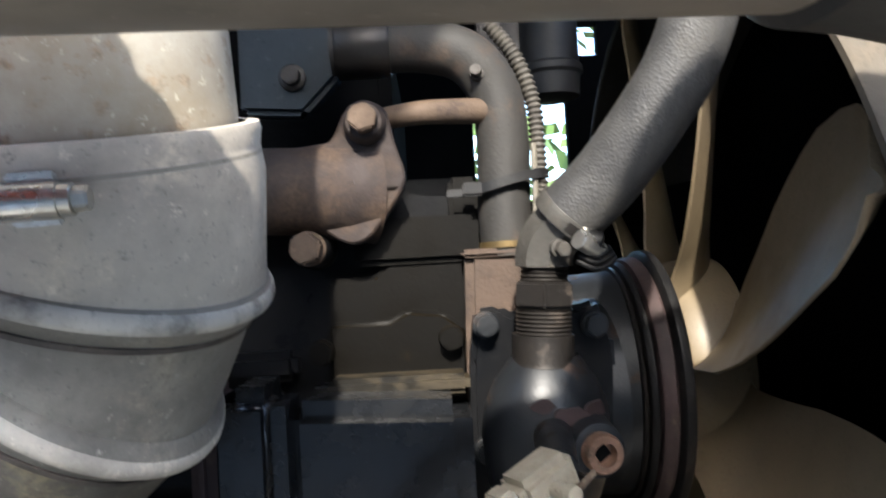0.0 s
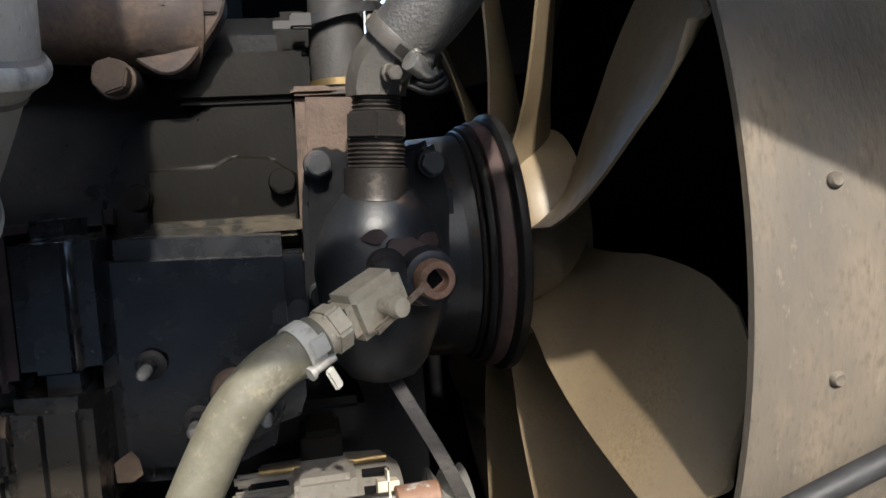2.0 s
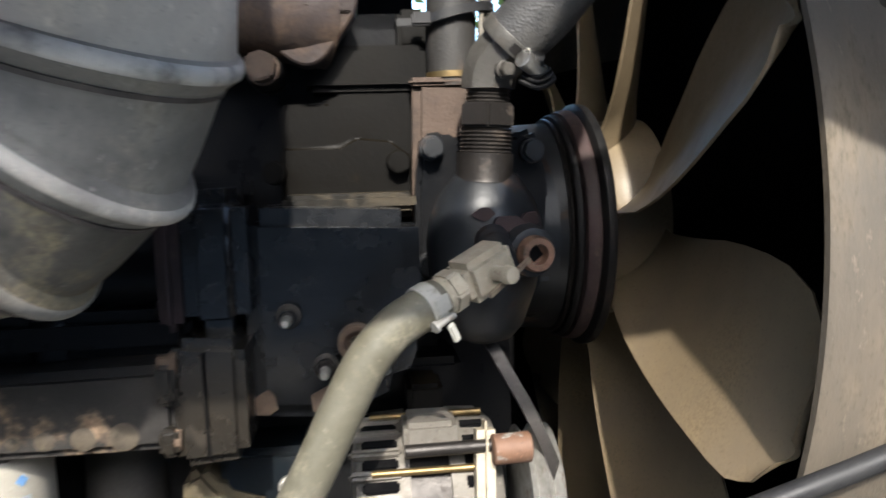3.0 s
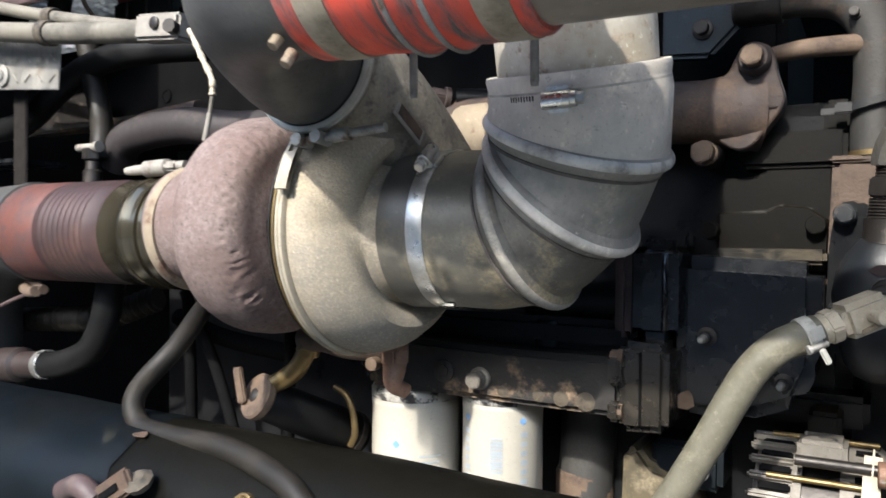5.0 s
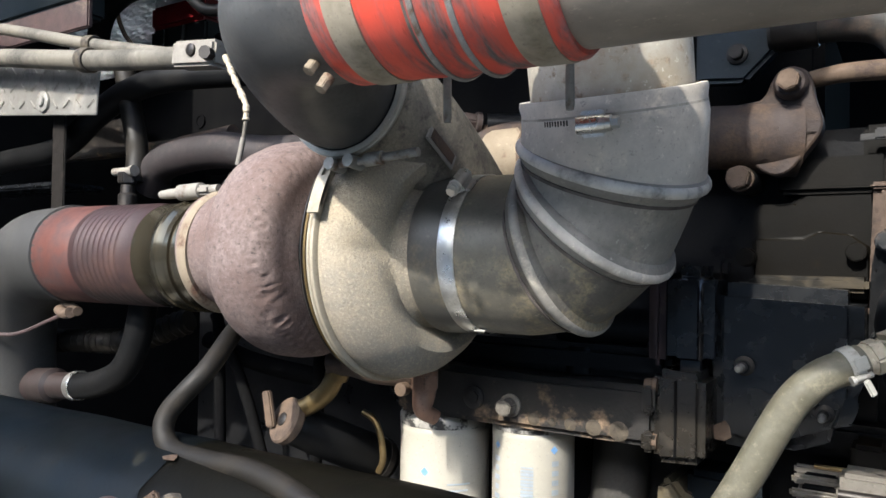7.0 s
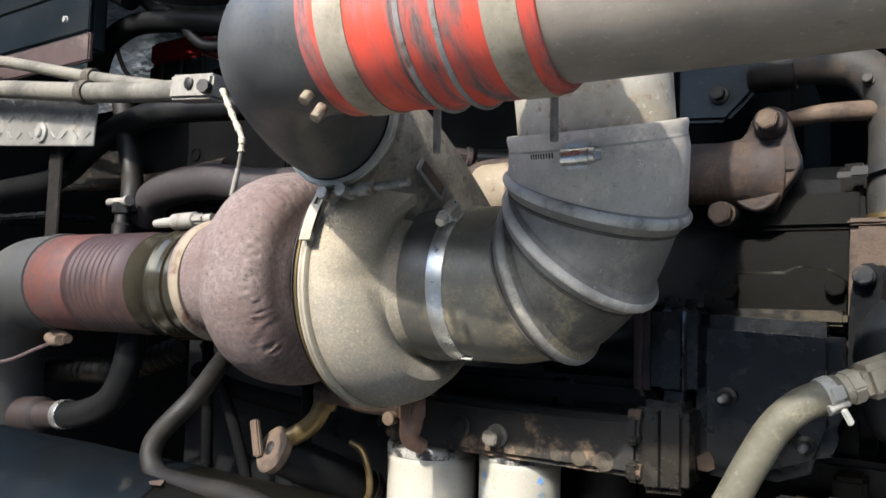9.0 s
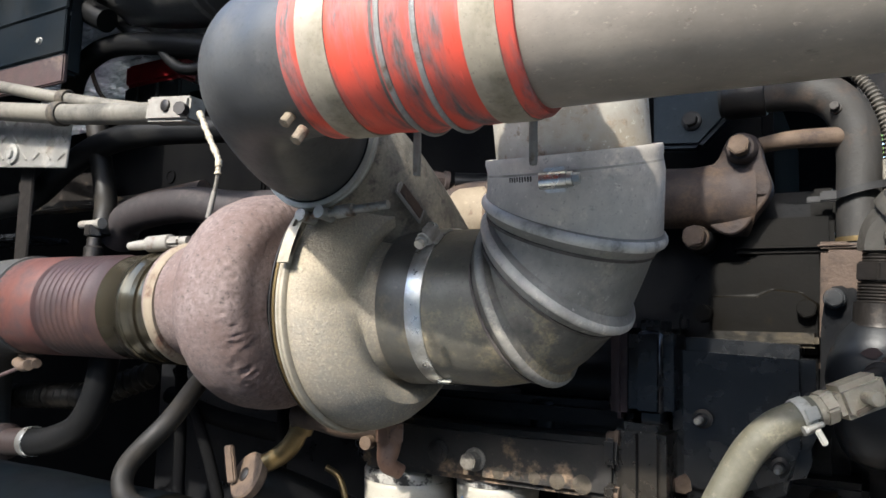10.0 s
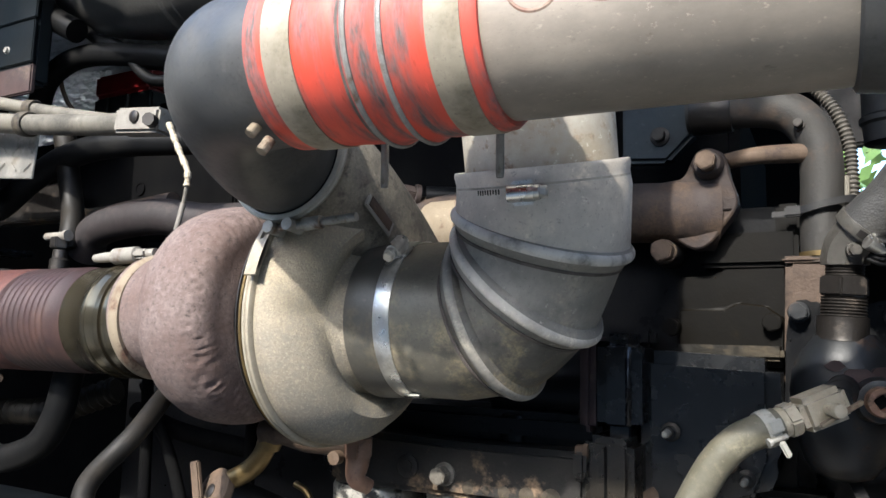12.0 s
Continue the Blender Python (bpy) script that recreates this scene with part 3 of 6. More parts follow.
def build_oil_rail():
    t = thing("oil_cooler_housing", (-0.4, 0.62, 1.18), "long black oil cooler housing worn to rust along its edge", "oil cooler")
    m = pose(0, 0.585, 0, 90, 0, 0)
    body = prism([(-0.53, 1.188), (-0.156, 1.188), (-0.156, 1.260), (-0.30, 1.258), (-0.53, 1.262)], -0.15, m, 0.008)
    part("body", body, PAINT_CHIPPED, t)
    part("top_web", box((-0.45, 0.68, 1.28), (0.6, 0.12, 0.04), 0.01), BLOCK_DARK, t)
    e = part("end_flange", prism([(-0.100, 1.178), (-0.100, 1.279), (-0.158, 1.283), (-0.158, 1.174)], -0.12, pose(0, 0.576, 0, 90, 0, 0), 0.009, seg=4), FLANGE_BROWN, t, "brown oily end flange")
    part("seam", box((-0.131, 0.5755, 1.228), (0.003, 0.004, 0.088), 0.001), BLACK_DEEP, e)
    part("lug", box((-0.163, 0.60, 1.245), (0.016, 0.05, 0.034), 0.004), FLANGE_BROWN, e)
    part("lug", box((-0.163, 0.60, 1.197), (0.016, 0.05, 0.024), 0.004), FLANGE_BROWN, e)
    for z in (1.262, 1.197):
        bolt((-0.158, 0.588, z), (-1, 0, 0), 0.016, e, RUST_BROWN, 0.012)
    bolt((-0.345, 0.584, 1.217), (0.0, -1, 0), 0.024, t, ALT_ALU, 0.022, 1.05, "large dull zinc drain bolt")
    bolt((-0.40, 0.584, 1.222), (0, -1, 0), 0.02, t, PAINT_CHIPPED, 0.004, 1.3)
    for x, s in ((-0.312, 0.008), (-0.287, 0.006), (-0.262, 0.008), (-0.232, 0.010), (-0.20, 0.012)):
        part("boss", lathe([(0, s), (0.0015, s), (0.0022, s * 0.8)], (x, 0.5865, 1.203), (0, -1, 0), 18), SCUFF_TAN, t, "bare tan boss")
    part("cross_tube", lathe([(0, 0.055), (0.02, 0.06), (0.13, 0.06), (0.15, 0.055)], (-0.31, 0.70, 1.325), (1, 0, 0), 36), BLOCK_DARK, t)
    part("cap_stub", lathe([(0, 0.02), (0.03, 0.02), (0.035, 0.017)], (-0.27, 0.64, 1.26), (0, 0, 1), 24), BLOCK_DARK, t)
    # brass and copper fittings below the turbocharger
    f = thing("oil_drain_fitting", (-0.44, 0.5, 1.2), "rusty brass oil drain elbow under the turbocharger", "pipe fitting")
    part("elbow", tube([(-0.437, 0.52, 1.262), (-0.437, 0.52, 1.235), (-0.435, 0.515, 1.212), (-0.425, 0.53, 1.20)], lambda u: 0.014 + 0.004 * math.cos(u * 3), 16), PLUG_COPPER, f)
    part("nut", prism(hexagon(0.04), 0.02, turn_to((0, 0, 1), (-0.437, 0.52, 1.237)), 0.002), PLUG_COPPER, f)
    part("plug", lathe([(0, 0.009), (0.012, 0.009), (0.013, 0.004)], (-0.467, 0.52, 1.235), (0, -1, 0), 16), RUST_BROWN, f)


def build_filter(x, y, r, z, label):
    t = thing("oil_filter", (x, y, z - 0.26), label, "oil filter", "oil filters under the engine")
    prof = [(0, r * 0.6), (0.004, r * 0.9), (0.012, r), (0.232, r), (0.238, r * 1.012), (0.242, r * 1.012), (0.246, r * 0.985), (0.252, r * 0.97)]
    can = part("canister", lathe(prof, (x, y, z - 0.258), (0, 0, 1), 64), FILTER_WHITE, t)
    part("seal_ring", lathe([(0, r * 1.015), (0.012, r * 1.02), (0.018, r * 0.97)], (x, y, z - 0.012), (0, 0, 1), 64), material("chipped_grey_rim", (0.3, 0.29, 0.26), (0.22, 0.21, 0.19), 0.6, 0.2, 40, 0.2, 300, (0.03, 0.028, 0.026), 45, 0.55, 0.04), t, "chipped grey rim")
    return t, can


def curved_patch(x, y, r, az, z, w, h, parent, mat, name, turn=0.0):
    """A small printed mark lying on the canister."""
    bm = bmesh.new()
    n = 4
    rows = []
    for j in range(2):
        row = []
        for i in range(n + 1):
            u, v = (i / n - 0.5) * w, (j - 0.5) * h
            uu, vv = u * math.cos(turn) - v * math.sin(turn), u * math.sin(turn) + v * math.cos(turn)
            a = az + uu / r
            row.append(bm.verts.new((x + (r + 0.0006) * math.sin(a), y - (r + 0.0006) * math.cos(a), z + vv)))
        rows.append(row)
    for i in range(n):
        bm.faces.new((rows[0][i], rows[0][i + 1], rows[1][i + 1], rows[1][i]))
    bmesh.ops.solidify(bm, geom=bm.faces[:], thickness=0.0003)
    return part(name, bm, mat, parent)


def build_filters():
    r = 0.058
    z = 1.178
    a, ca = build_filter(-0.492, 0.66, 0.066, z, "white spin-on oil filter with chipped grey rim and small blue print")
    b, cb = build_filter(-0.345, 0.655, 0.056, z + 0.012, "white spin-on oil filter with faded blue lettering and barcode")
    az = 0.12
    for dz, s in ((-0.072, 0.009),):
        curved_patch(-0.492, 0.66, 0.066, az, z + dz, s, s, ca, INK_BLUE, "print_mark", 0.78)
    for k, (du, dz, w, h) in enumerate(((0.012, -0.098, 0.012, 0.006), (0.011, -0.106, 0.005, 0.012), (0.019, -0.106, 0.004, 0.010), (0.013, -0.113, 0.014, 0.004))):
        curved_patch(-0.492, 0.66, 0.066, az + du / 0.066, z + dz, w, h, ca, INK_BLUE, "print_mark")
    for k in range(4):
        curved_patch(-0.492, 0.66, 0.066, az + 0.75, z - 0.088 - 0.009 * k, 0.034 - 0.006 * (k % 2), 0.0025, ca, INK_PALE, "print_line")
    x, y, rr, z2 = -0.345, 0.655, 0.056, z + 0.012
    for s in (-0.80, 0.70):
        curved_patch(x, y, rr, s + 0.25, z2 - 0.032, 0.008, 0.008, cb, INK_BLUE, "print_mark", 0.78)
    # the maker's lettering runs up the side as plain bars
    for k in range(9):
        curved_patch(x, y, rr, -0.56, z2 - 0.05 - 0.0125 * k, 0.012 - 0.003 * (k % 2), 0.007, cb, INK_PALE, "print_bar")
        curved_patch(x, y, rr, 0.98, z2 - 0.05 - 0.0125 * k, 0.010, 0.007, cb, INK_PALE, "print_bar")
    for k in range(11):
        curved_patch(x, y, rr, 0.30, z2 - 0.055 - 0.0045 * k, 0.017, 0.0022 + 0.001 * (k % 3), cb, INK_PALE, "barcode_bar")
    for k in range(3):
        curved_patch(x, y, rr, 0.32, z2 - 0.128 - 0.009 * k, 0.034, 0.002, cb, INK_PALE, "print_line")
    h = thing("filter_head", (-0.42, 0.66, 1.18), "black cast filter head above the oil filters", "filter head")
    part("casting", box((-0.425, 0.67, 1.208), (0.30, 0.10, 0.035), 0.01), PAINT_BLACK, h)


def build_down_pipe():
    t = thing("coolant_down_pipe", (-0.255, 0.76, 0.8), "dark steel coolant pipe with rust toward its lower end", "pipe")
    part("tube", tube([(-0.255, 0.77, 1.20), (-0.258, 0.765, 1.1), (-0.262, 0.76, 1.0), (-0.262, 0.76, 0.85)], 0.041, 32), PIPE_GREY, t)
    part("rusty_sleeve", lathe([(0, 0.0425), (0.13, 0.0425), (0.135, 0.041)], (-0.262, 0.7605, 0.93), (0.0, 0.02, 1), 32), RUST_BROWN, t, "rust-covered lower sleeve")


build_block()
build_gear_housing()
build_oil_rail()
build_filters()
build_down_pipe()


# ---- exhaust manifold and turbocharger ----
def build_manifold():
    t = thing("exhaust_manifold", (-0.2, 0.75, 1.5), "rusty cast exhaust manifold with a bolted flange", "exhaust manifold")
    part("runner", tube([(-0.85, 0.72, 1.575), (-0.5, 0.715, 1.575), (-0.2, 0.71, 1.57), (-0.11, 0.70, 1.565), (-0.03, 0.73, 1.565)], lambda u: 0.040 + 0.012 * max(0, u - 0.8) * 5, 30), MANIFOLD_IRON, t)
    fl = [(-0.074, 1.53), (-0.05, 1.514), (-0.03, 1.518), (-0.011, 1.541), (0.006, 1.570), (-0.003, 1.606), (-0.009, 1.634), (-0.028, 1.643), (-0.047, 1.633), (-0.062, 1.606), (-0.10, 1.598), (-0.106, 1.55)]
    fl = [(p.x, p.y) for p in smooth_path([Vector((x, z, 0)) for x, z in fl + fl[:1]], 3)][:-1]
    f = part("flange", prism(fl, -0.032, pose(0, 0.690, 0, 90, 0, 0), 0.002, seg=1), MANIFOLD_IRON, t)
    part("ridge", box((-0.070, 0.684, 1.567), (0.072, 0.020, 0.014), 0.005, seg=3), MANIFOLD_IRON, f)
    part("seam", box((-0.034, 0.6905, 1.563), (0.066, 0.008, 0.004), 0.0015), MANIFOLD_IRON, f)
    part("pad", lathe([(0, 0.020), (0.012, 0.019), (0.016, 0.016)], (-0.028, 0.692, 1.622), (0, -1, 0), 24), MANIFOLD_IRON, f)
    bolt((-0.028, 0.680, 1.622), (0, -1, 0), 0.027, f, RUST_BROWN, 0.022, 0.95)
    part("stud_boss", lathe([(-0.05, 0.019), (0.0, 0.018), (0.006, 0.015)], (-0.085, 0.70, 1.511), (0, -1, 0), 24), BLOCK_DARK, t)
    bolt((-0.085, 0.692, 1.511), (0, -1, 0), 0.030, t, RUST_BROWN, 0.024, 0.9)
    # lighter sleeve joint seen between the tube and the compressor
    s = part("slip_joint", lathe([(0, 0.042), (0.008, 0.045), (0.05, 0.046), (0.056, 0.042), (0.06, 0.042), (0.085, 0.043), (0.09, 0.046), (0.1, 0.046)], (-0.44, 0.70, 1.557), (1, 0, 0), 36), SCALE_TAN, t, "tan scaled slip joint")
    part("clamp_ring", lathe([(0, 0.046), (0.006, 0.048), (0.012, 0.046)], (-0.378, 0.70, 1.557), (1, 0, 0), 36), RUST_BROWN, s)
    bolt((-0.462, 0.69, 1.612), (-0.6, -0.6, 0.1), 0.03, t, MANIFOLD_IRON, 0.026)
    part("stud_boss", lathe([(0, 0.016), (0.09, 0.016)], (-0.45, 0.70, 1.612), (0.9, 0.5, 0), 20), BLOCK_DARK, t)


STEEL_CLEAN = material("clean_clamp_steel", (0.40, 0.38, 0.33), (0.29, 0.275, 0.24), 0.48, 0.5, 40, 0.04, 300, (0.28, 0.25, 0.2), 30, 0.66, 0.08)


def volute(a, h, r):
    """The scroll: it grows from the near side round the bottom and back to the top, where the neck leaves it."""
    w = ((a + math.pi / 2) % (2 * math.pi)) / (2 * math.pi)
    k = 2.0 * (w / 0.75) ** 0.65 if w < 0.75 else 2.0 * (1 - (w - 0.75) / 0.25)
    grow = max(0.0, min(1.0, (r - 0.0885) / 0.02))
    return h * (1 + k * 0.62 * grow), r * (1 + 0.012 * (k - 0.8) * grow)


def build_turbo():
    y, z = TURBO_Y, TURBO_Z
    t = thing("turbocharger", (-0.55, y, 1.25), "turbocharger with rusty turbine and cast aluminium compressor housing", "turbocharger")
    prof = [(-0.155, 0.07), (-0.155, 0.082), (-0.06, 0.084), (-0.049, 0.087)]
    for k in range(37):
        u = math.pi * (0.02 + 0.96 * k / 36)
        flat = abs(math.cos(u)) ** 0.82 * (1 if math.cos(u) > 0 else -1)
        prof.append((0.008 - 0.056 * flat, 0.088 + 0.0545 * math.sin(u) ** 0.62))
    prof += [(0.066, 0.088), (0.069, 0.07)]

    def scaly(a, h, r):
        q = Vector((h * 60, math.cos(a) * 8, math.sin(a) * 8))
        edge = max(0.0, 1 - abs(h - 0.056) / 0.020)
        return h, r + (0.0008 * noise.noise(q) + 0.0058 * edge * min(0.12, noise.noise(q * 3.0))) * (1 if r > 0.09 else 0)
    part("turbine_housing", lathe(prof, (-0.595, y, z + 0.004), (1, 0, 0), 300, scaly), IRON_RUST, t, "rust-brown cast iron turbine housing")
    part("heat_ring", lathe([(0, 0.086), (0.004, 0.0885), (0.014, 0.0885), (0.018, 0.086)], (-0.742, y, z), (1, 0, 0), 60), SCALE_TAN, t, "pale scaled joint ring")
    part("bearing_housing", lathe([(0, 0.085), (0.03, 0.08), (0.09, 0.08)], (-0.52, y, z), (1, 0, 0), 40), BLACK_DEEP, t)
    comp = [(0.0, 0.10), (0.0, 0.147), (0.006, 0.1495), (0.016, 0.149), (0.027, 0.143), (0.037, 0.131), (0.045, 0.115), (0.05, 0.102), (0.0545, 0.092), (0.058, 0.0875), (0.0625, 0.0845), (0.066, 0.0822), (0.068, 0.0815), (0.0850, 0.0815), (0.0850, 0.079), (0.12, 0.079)]
    c = part("compressor_housing", lathe(comp, (COMP_X, y, z), (1, 0, 0), 96, volute), ALU_CAST, t, "sand-cast aluminium compressor housing")
    # outlet neck: it rises from the top of the scroll and levels out toward the viewer
    n1, ax = RING_C, RING_DIR
    neck = tube([(-0.402, 0.545, 1.462), (-0.402, 0.50, 1.497), (-0.404, 0.45, 1.533), (-0.408, 0.40, 1.565), n1 - ax * 0.034, n1 - ax * 0.016, n1 - ax * 0.008, n1 - ax * 0.001], lambda u: 0.0745 - 0.008 * min(1, u / 0.7) + (0.004 if u > 0.93 else 0), 64, 10)
    part("outlet_neck", neck, ALU_SHADED_GRIMY, c, "grimy cast outlet neck with shade in its colour")
    nax = Vector((-0.10, -0.80, 0.56)).normalized()
    pn = Vector((0.76, -0.50, 0.42))
    pn = (pn - nax * pn.dot(nax)).normalized()
    pm = Matrix((-nax, pn.cross(-nax), pn)).transposed().to_4x4()
    seat = Vector((-0.4065, 0.414, 1.5138)) + nax * 0.011 + pn * 0.0675
    plate = part("name_plate", box(seat, (0.054, 0.021, 0.003), 0.001, pm), ZINC_DULL, c, "small riveted metal data plate")
    part("plate_face", box(seat + pn * 0.0022, (0.044, 0.014, 0.0012), 0.0004, pm), PRIMER_RUST, plate)
    # V-band between the housings
    v = part("v_band", lathe([(-0.001, 0.145), (-0.001, 0.152), (0.0005, 0.1545), (0.0035, 0.1550), (0.005, 0.1535), (0.006, 0.1545), (0.009, 0.1545), (0.0105, 0.152), (0.0105, 0.145)], (COMP_X - 0.006, y, z), (1, 0, 0), 96), STEEL_BAND, t, "bright steel V-band")
    part("back_plate", lathe([(-0.012, 0.12), (-0.01, 0.149), (-0.0085, 0.149), (-0.0075, 0.146)], (COMP_X - 0.010, y, z), (1, 0, 0), 96), STEEL_DARK, t, "dark steel back plate")
    for dx, rr in ((-0.013, 0.1500), (-0.020, 0.1470)):
        part("wire_ring", lathe([(-0.0016, rr - 0.004), (-0.0016, rr), (0.0, rr + 0.0014), (0.0016, rr), (0.0016, rr - 0.004)], (COMP_X + dx, y, z), (1, 0, 0), 96), BRASS, t, "thin brassy ring")

    def strap(x0, x1, a0, a1, rad, thick, n=14):
        loops = []
        for i in range(n + 1):
            an = radians(a0 + (a1 - a0) * i / n)
            u = Vector((0, -math.cos(an), math.sin(an)))
            q0 = Vector((0, y, z)) + u * rad
            loops.append([q0 + Vector((x0, 0, 0)), q0 + Vector((x1, 0, 0)), q0 + u * thick + Vector((x1, 0, 0)), q0 + u * thick + Vector((x0, 0, 0))])
        return rings(loops)
    lt = part("latch", strap(COMP_X - 0.001, COMP_X + 0.003, 17, 54, 0.160, 0.004), STEEL_BAND, v, "steel V-band latch")
    part("latch_bar", strap(COMP_X + 0.0105, COMP_X + 0.0145, 17, 54, 0.160, 0.004), STEEL_BAND, lt)
    for a0, a1 in ((50, 56), (14, 29)):
        part("latch_bridge", strap(COMP_X - 0.001, COMP_X + 0.0145, a0, a1, 0.1605, 0.004, 4), STEEL_BAND, lt)
    # outlet clamp ring with T-bolt
    o = part("outlet_ring", lathe([(-0.006, 0.062), (-0.006, 0.0715), (-0.004, 0.0752), (-0.001, 0.0758), (0.0005, 0.0738), (0.002, 0.0756), (0.005, 0.0748), (0.006, 0.0712), (0.006, 0.0695), (0.004, 0.0685), (0.002, 0.062)], n1, ax, 80), STEEL_CLEAN, t, "bright steel outlet clamp ring")
    # black ring paints the shaded gap between clamp ring and elbow
    part("dark_joint", lathe([(0.0, 0.0682), (0.0052, 0.0682), (0.0052, 0.05)], n1, ax, 64), RUBBER_DARK, o, "black ring painting the shaded gap")
    front = (Vector((0.10, -0.30, -0.95)) - ax * Vector((0.10, -0.30, -0.95)).dot(ax)).normalized()
    q = n1 + front * 0.082 + Vector((0.008, 0, 0))
    tang = ax.cross(front).normalized()
    tang = tang if tang.x > 0 else -tang
    part("trunnion", lathe([(-0.012, 0.0068), (0.012, 0.0068)], q - tang * 0.020, ax, 18), ZINC_DULL, o)
    part("trunnion", lathe([(-0.012, 0.0068), (0.012, 0.0068)], q + tang * 0.004, ax, 18), ZINC_DULL, o)
    part("t_bolt", lathe([(-0.03, 0.0042), (0.018, 0.0042), (0.019, 0.0072), (0.040, 0.0072), (0.041, 0.0046), (0.082, 0.0046)], q, tang, 16), ZINC_DULL, o, "dull zinc clamp bolt")


COMP_X = -0.437
RING_C = Vector((-0.413, 0.325, 1.585))
RING_DIR = Vector((0.054, -1.0, 0.10)).normalized()


def build_exhaust():
    y, z = TURBO_Y + 0.003, TURBO_Z - 0.006
    t = thing("exhaust_pipe", (-1.0, y, z - 0.08), "exhaust pipe with red-brown bellows leaving the turbine", "exhaust pipe")
    part("stainless_collar", lathe([(0, 0.079), (0.045, 0.080), (0.051, 0.0825), (0.057, 0.0825), (0.063, 0.080), (0.107, 0.080)], (-0.857, y, z), (1, 0, 0), 60), STEEL_TINT, t, "heat-tinted stainless collar with painted glints")
    part("weld_ring", lathe([(-0.004, 0.0825), (-0.002, 0.0842), (0.002, 0.0842), (0.004, 0.0825)], (-0.803, y, z), (1, 0, 0), 60), STEEL_TINT, t, "tinted weld ring")
    prof = [(0.0, 0.079)]
    for k in range(9):
        h = 0.012 + k * 0.0135
        prof += [(h, 0.0790), (h + 0.004, 0.0805), (h + 0.009, 0.0805), (h + 0.0125, 0.0790)]
    prof += [(0.161, 0.0795)]
    part("bellows", lathe(prof, (-1.018, y, z), (1, 0, 0), 60), STEEL_MAUVE, t, "mauve heat-stained bellows")
    part("red_sleeve", lathe([(0, 0.079), (0.004, 0.081), (0.10, 0.081), (0.106, 0.079)], (-1.123, y, z), (1, 0, 0), 60), STEEL_RED, t, "reddened steel sleeve")
    part("joint_band", lathe([(0, 0.079), (0.001, 0.0842), (0.011, 0.0842), (0.013, 0.079)], (-1.130, y, z), (1, 0, 0), 60), PIPE_GREY, t, "dull grey joint band")
    part("elbow", tube([(-1.11, y, z), (-1.16, y, z), (-1.235, y + 0.004, z - 0.006), (-1.31, y + 0.012, z - 0.042), (-1.365, y + 0.02, z - 0.11), (-1.39, y + 0.03, z - 0.2), (-1.395, y + 0.04, z - 0.4)], 0.081, 40), PIPE_GREY, t, "dull grey exhaust elbow")
    c = part("clamp", lathe([(-0.006, 0.080), (-0.005, 0.0835), (0.005, 0.0835), (0.006, 0.080)], (-0.775, y, z), (1, 0, 0), 60), STEEL_TINT, t)
    part("clamp_bolt", lathe([(0, 0.006), (0.02, 0.0075), (0.04, 0.0075), (0.042, 0.012), (0.085, 0.012), (0.087, 0.007), (0.12, 0.007)], (-0.855, y - 0.03, z + 0.09), (1, 0.05, 0.04), 18), FITTING_GREY, c, "pale corroded clamp bolt")
    part("clamp_saddle", box((-0.775, y - 0.02, z + 0.094), (0.06, 0.03, 0.014), 0.004), FITTING_GREY, c)


build_manifold()
build_turbo()
build_exhaust()


# ---- intake and charge air ----
# packed dirt in hose grooves, and painted crease shade under elbow ribs
DIRT_CREASE_GREY = material("grey_dirt_and_crease_shade", (0.10, 0.085, 0.075), (0.06, 0.052, 0.047), 0.9, 0, 60, 0.3, 300)


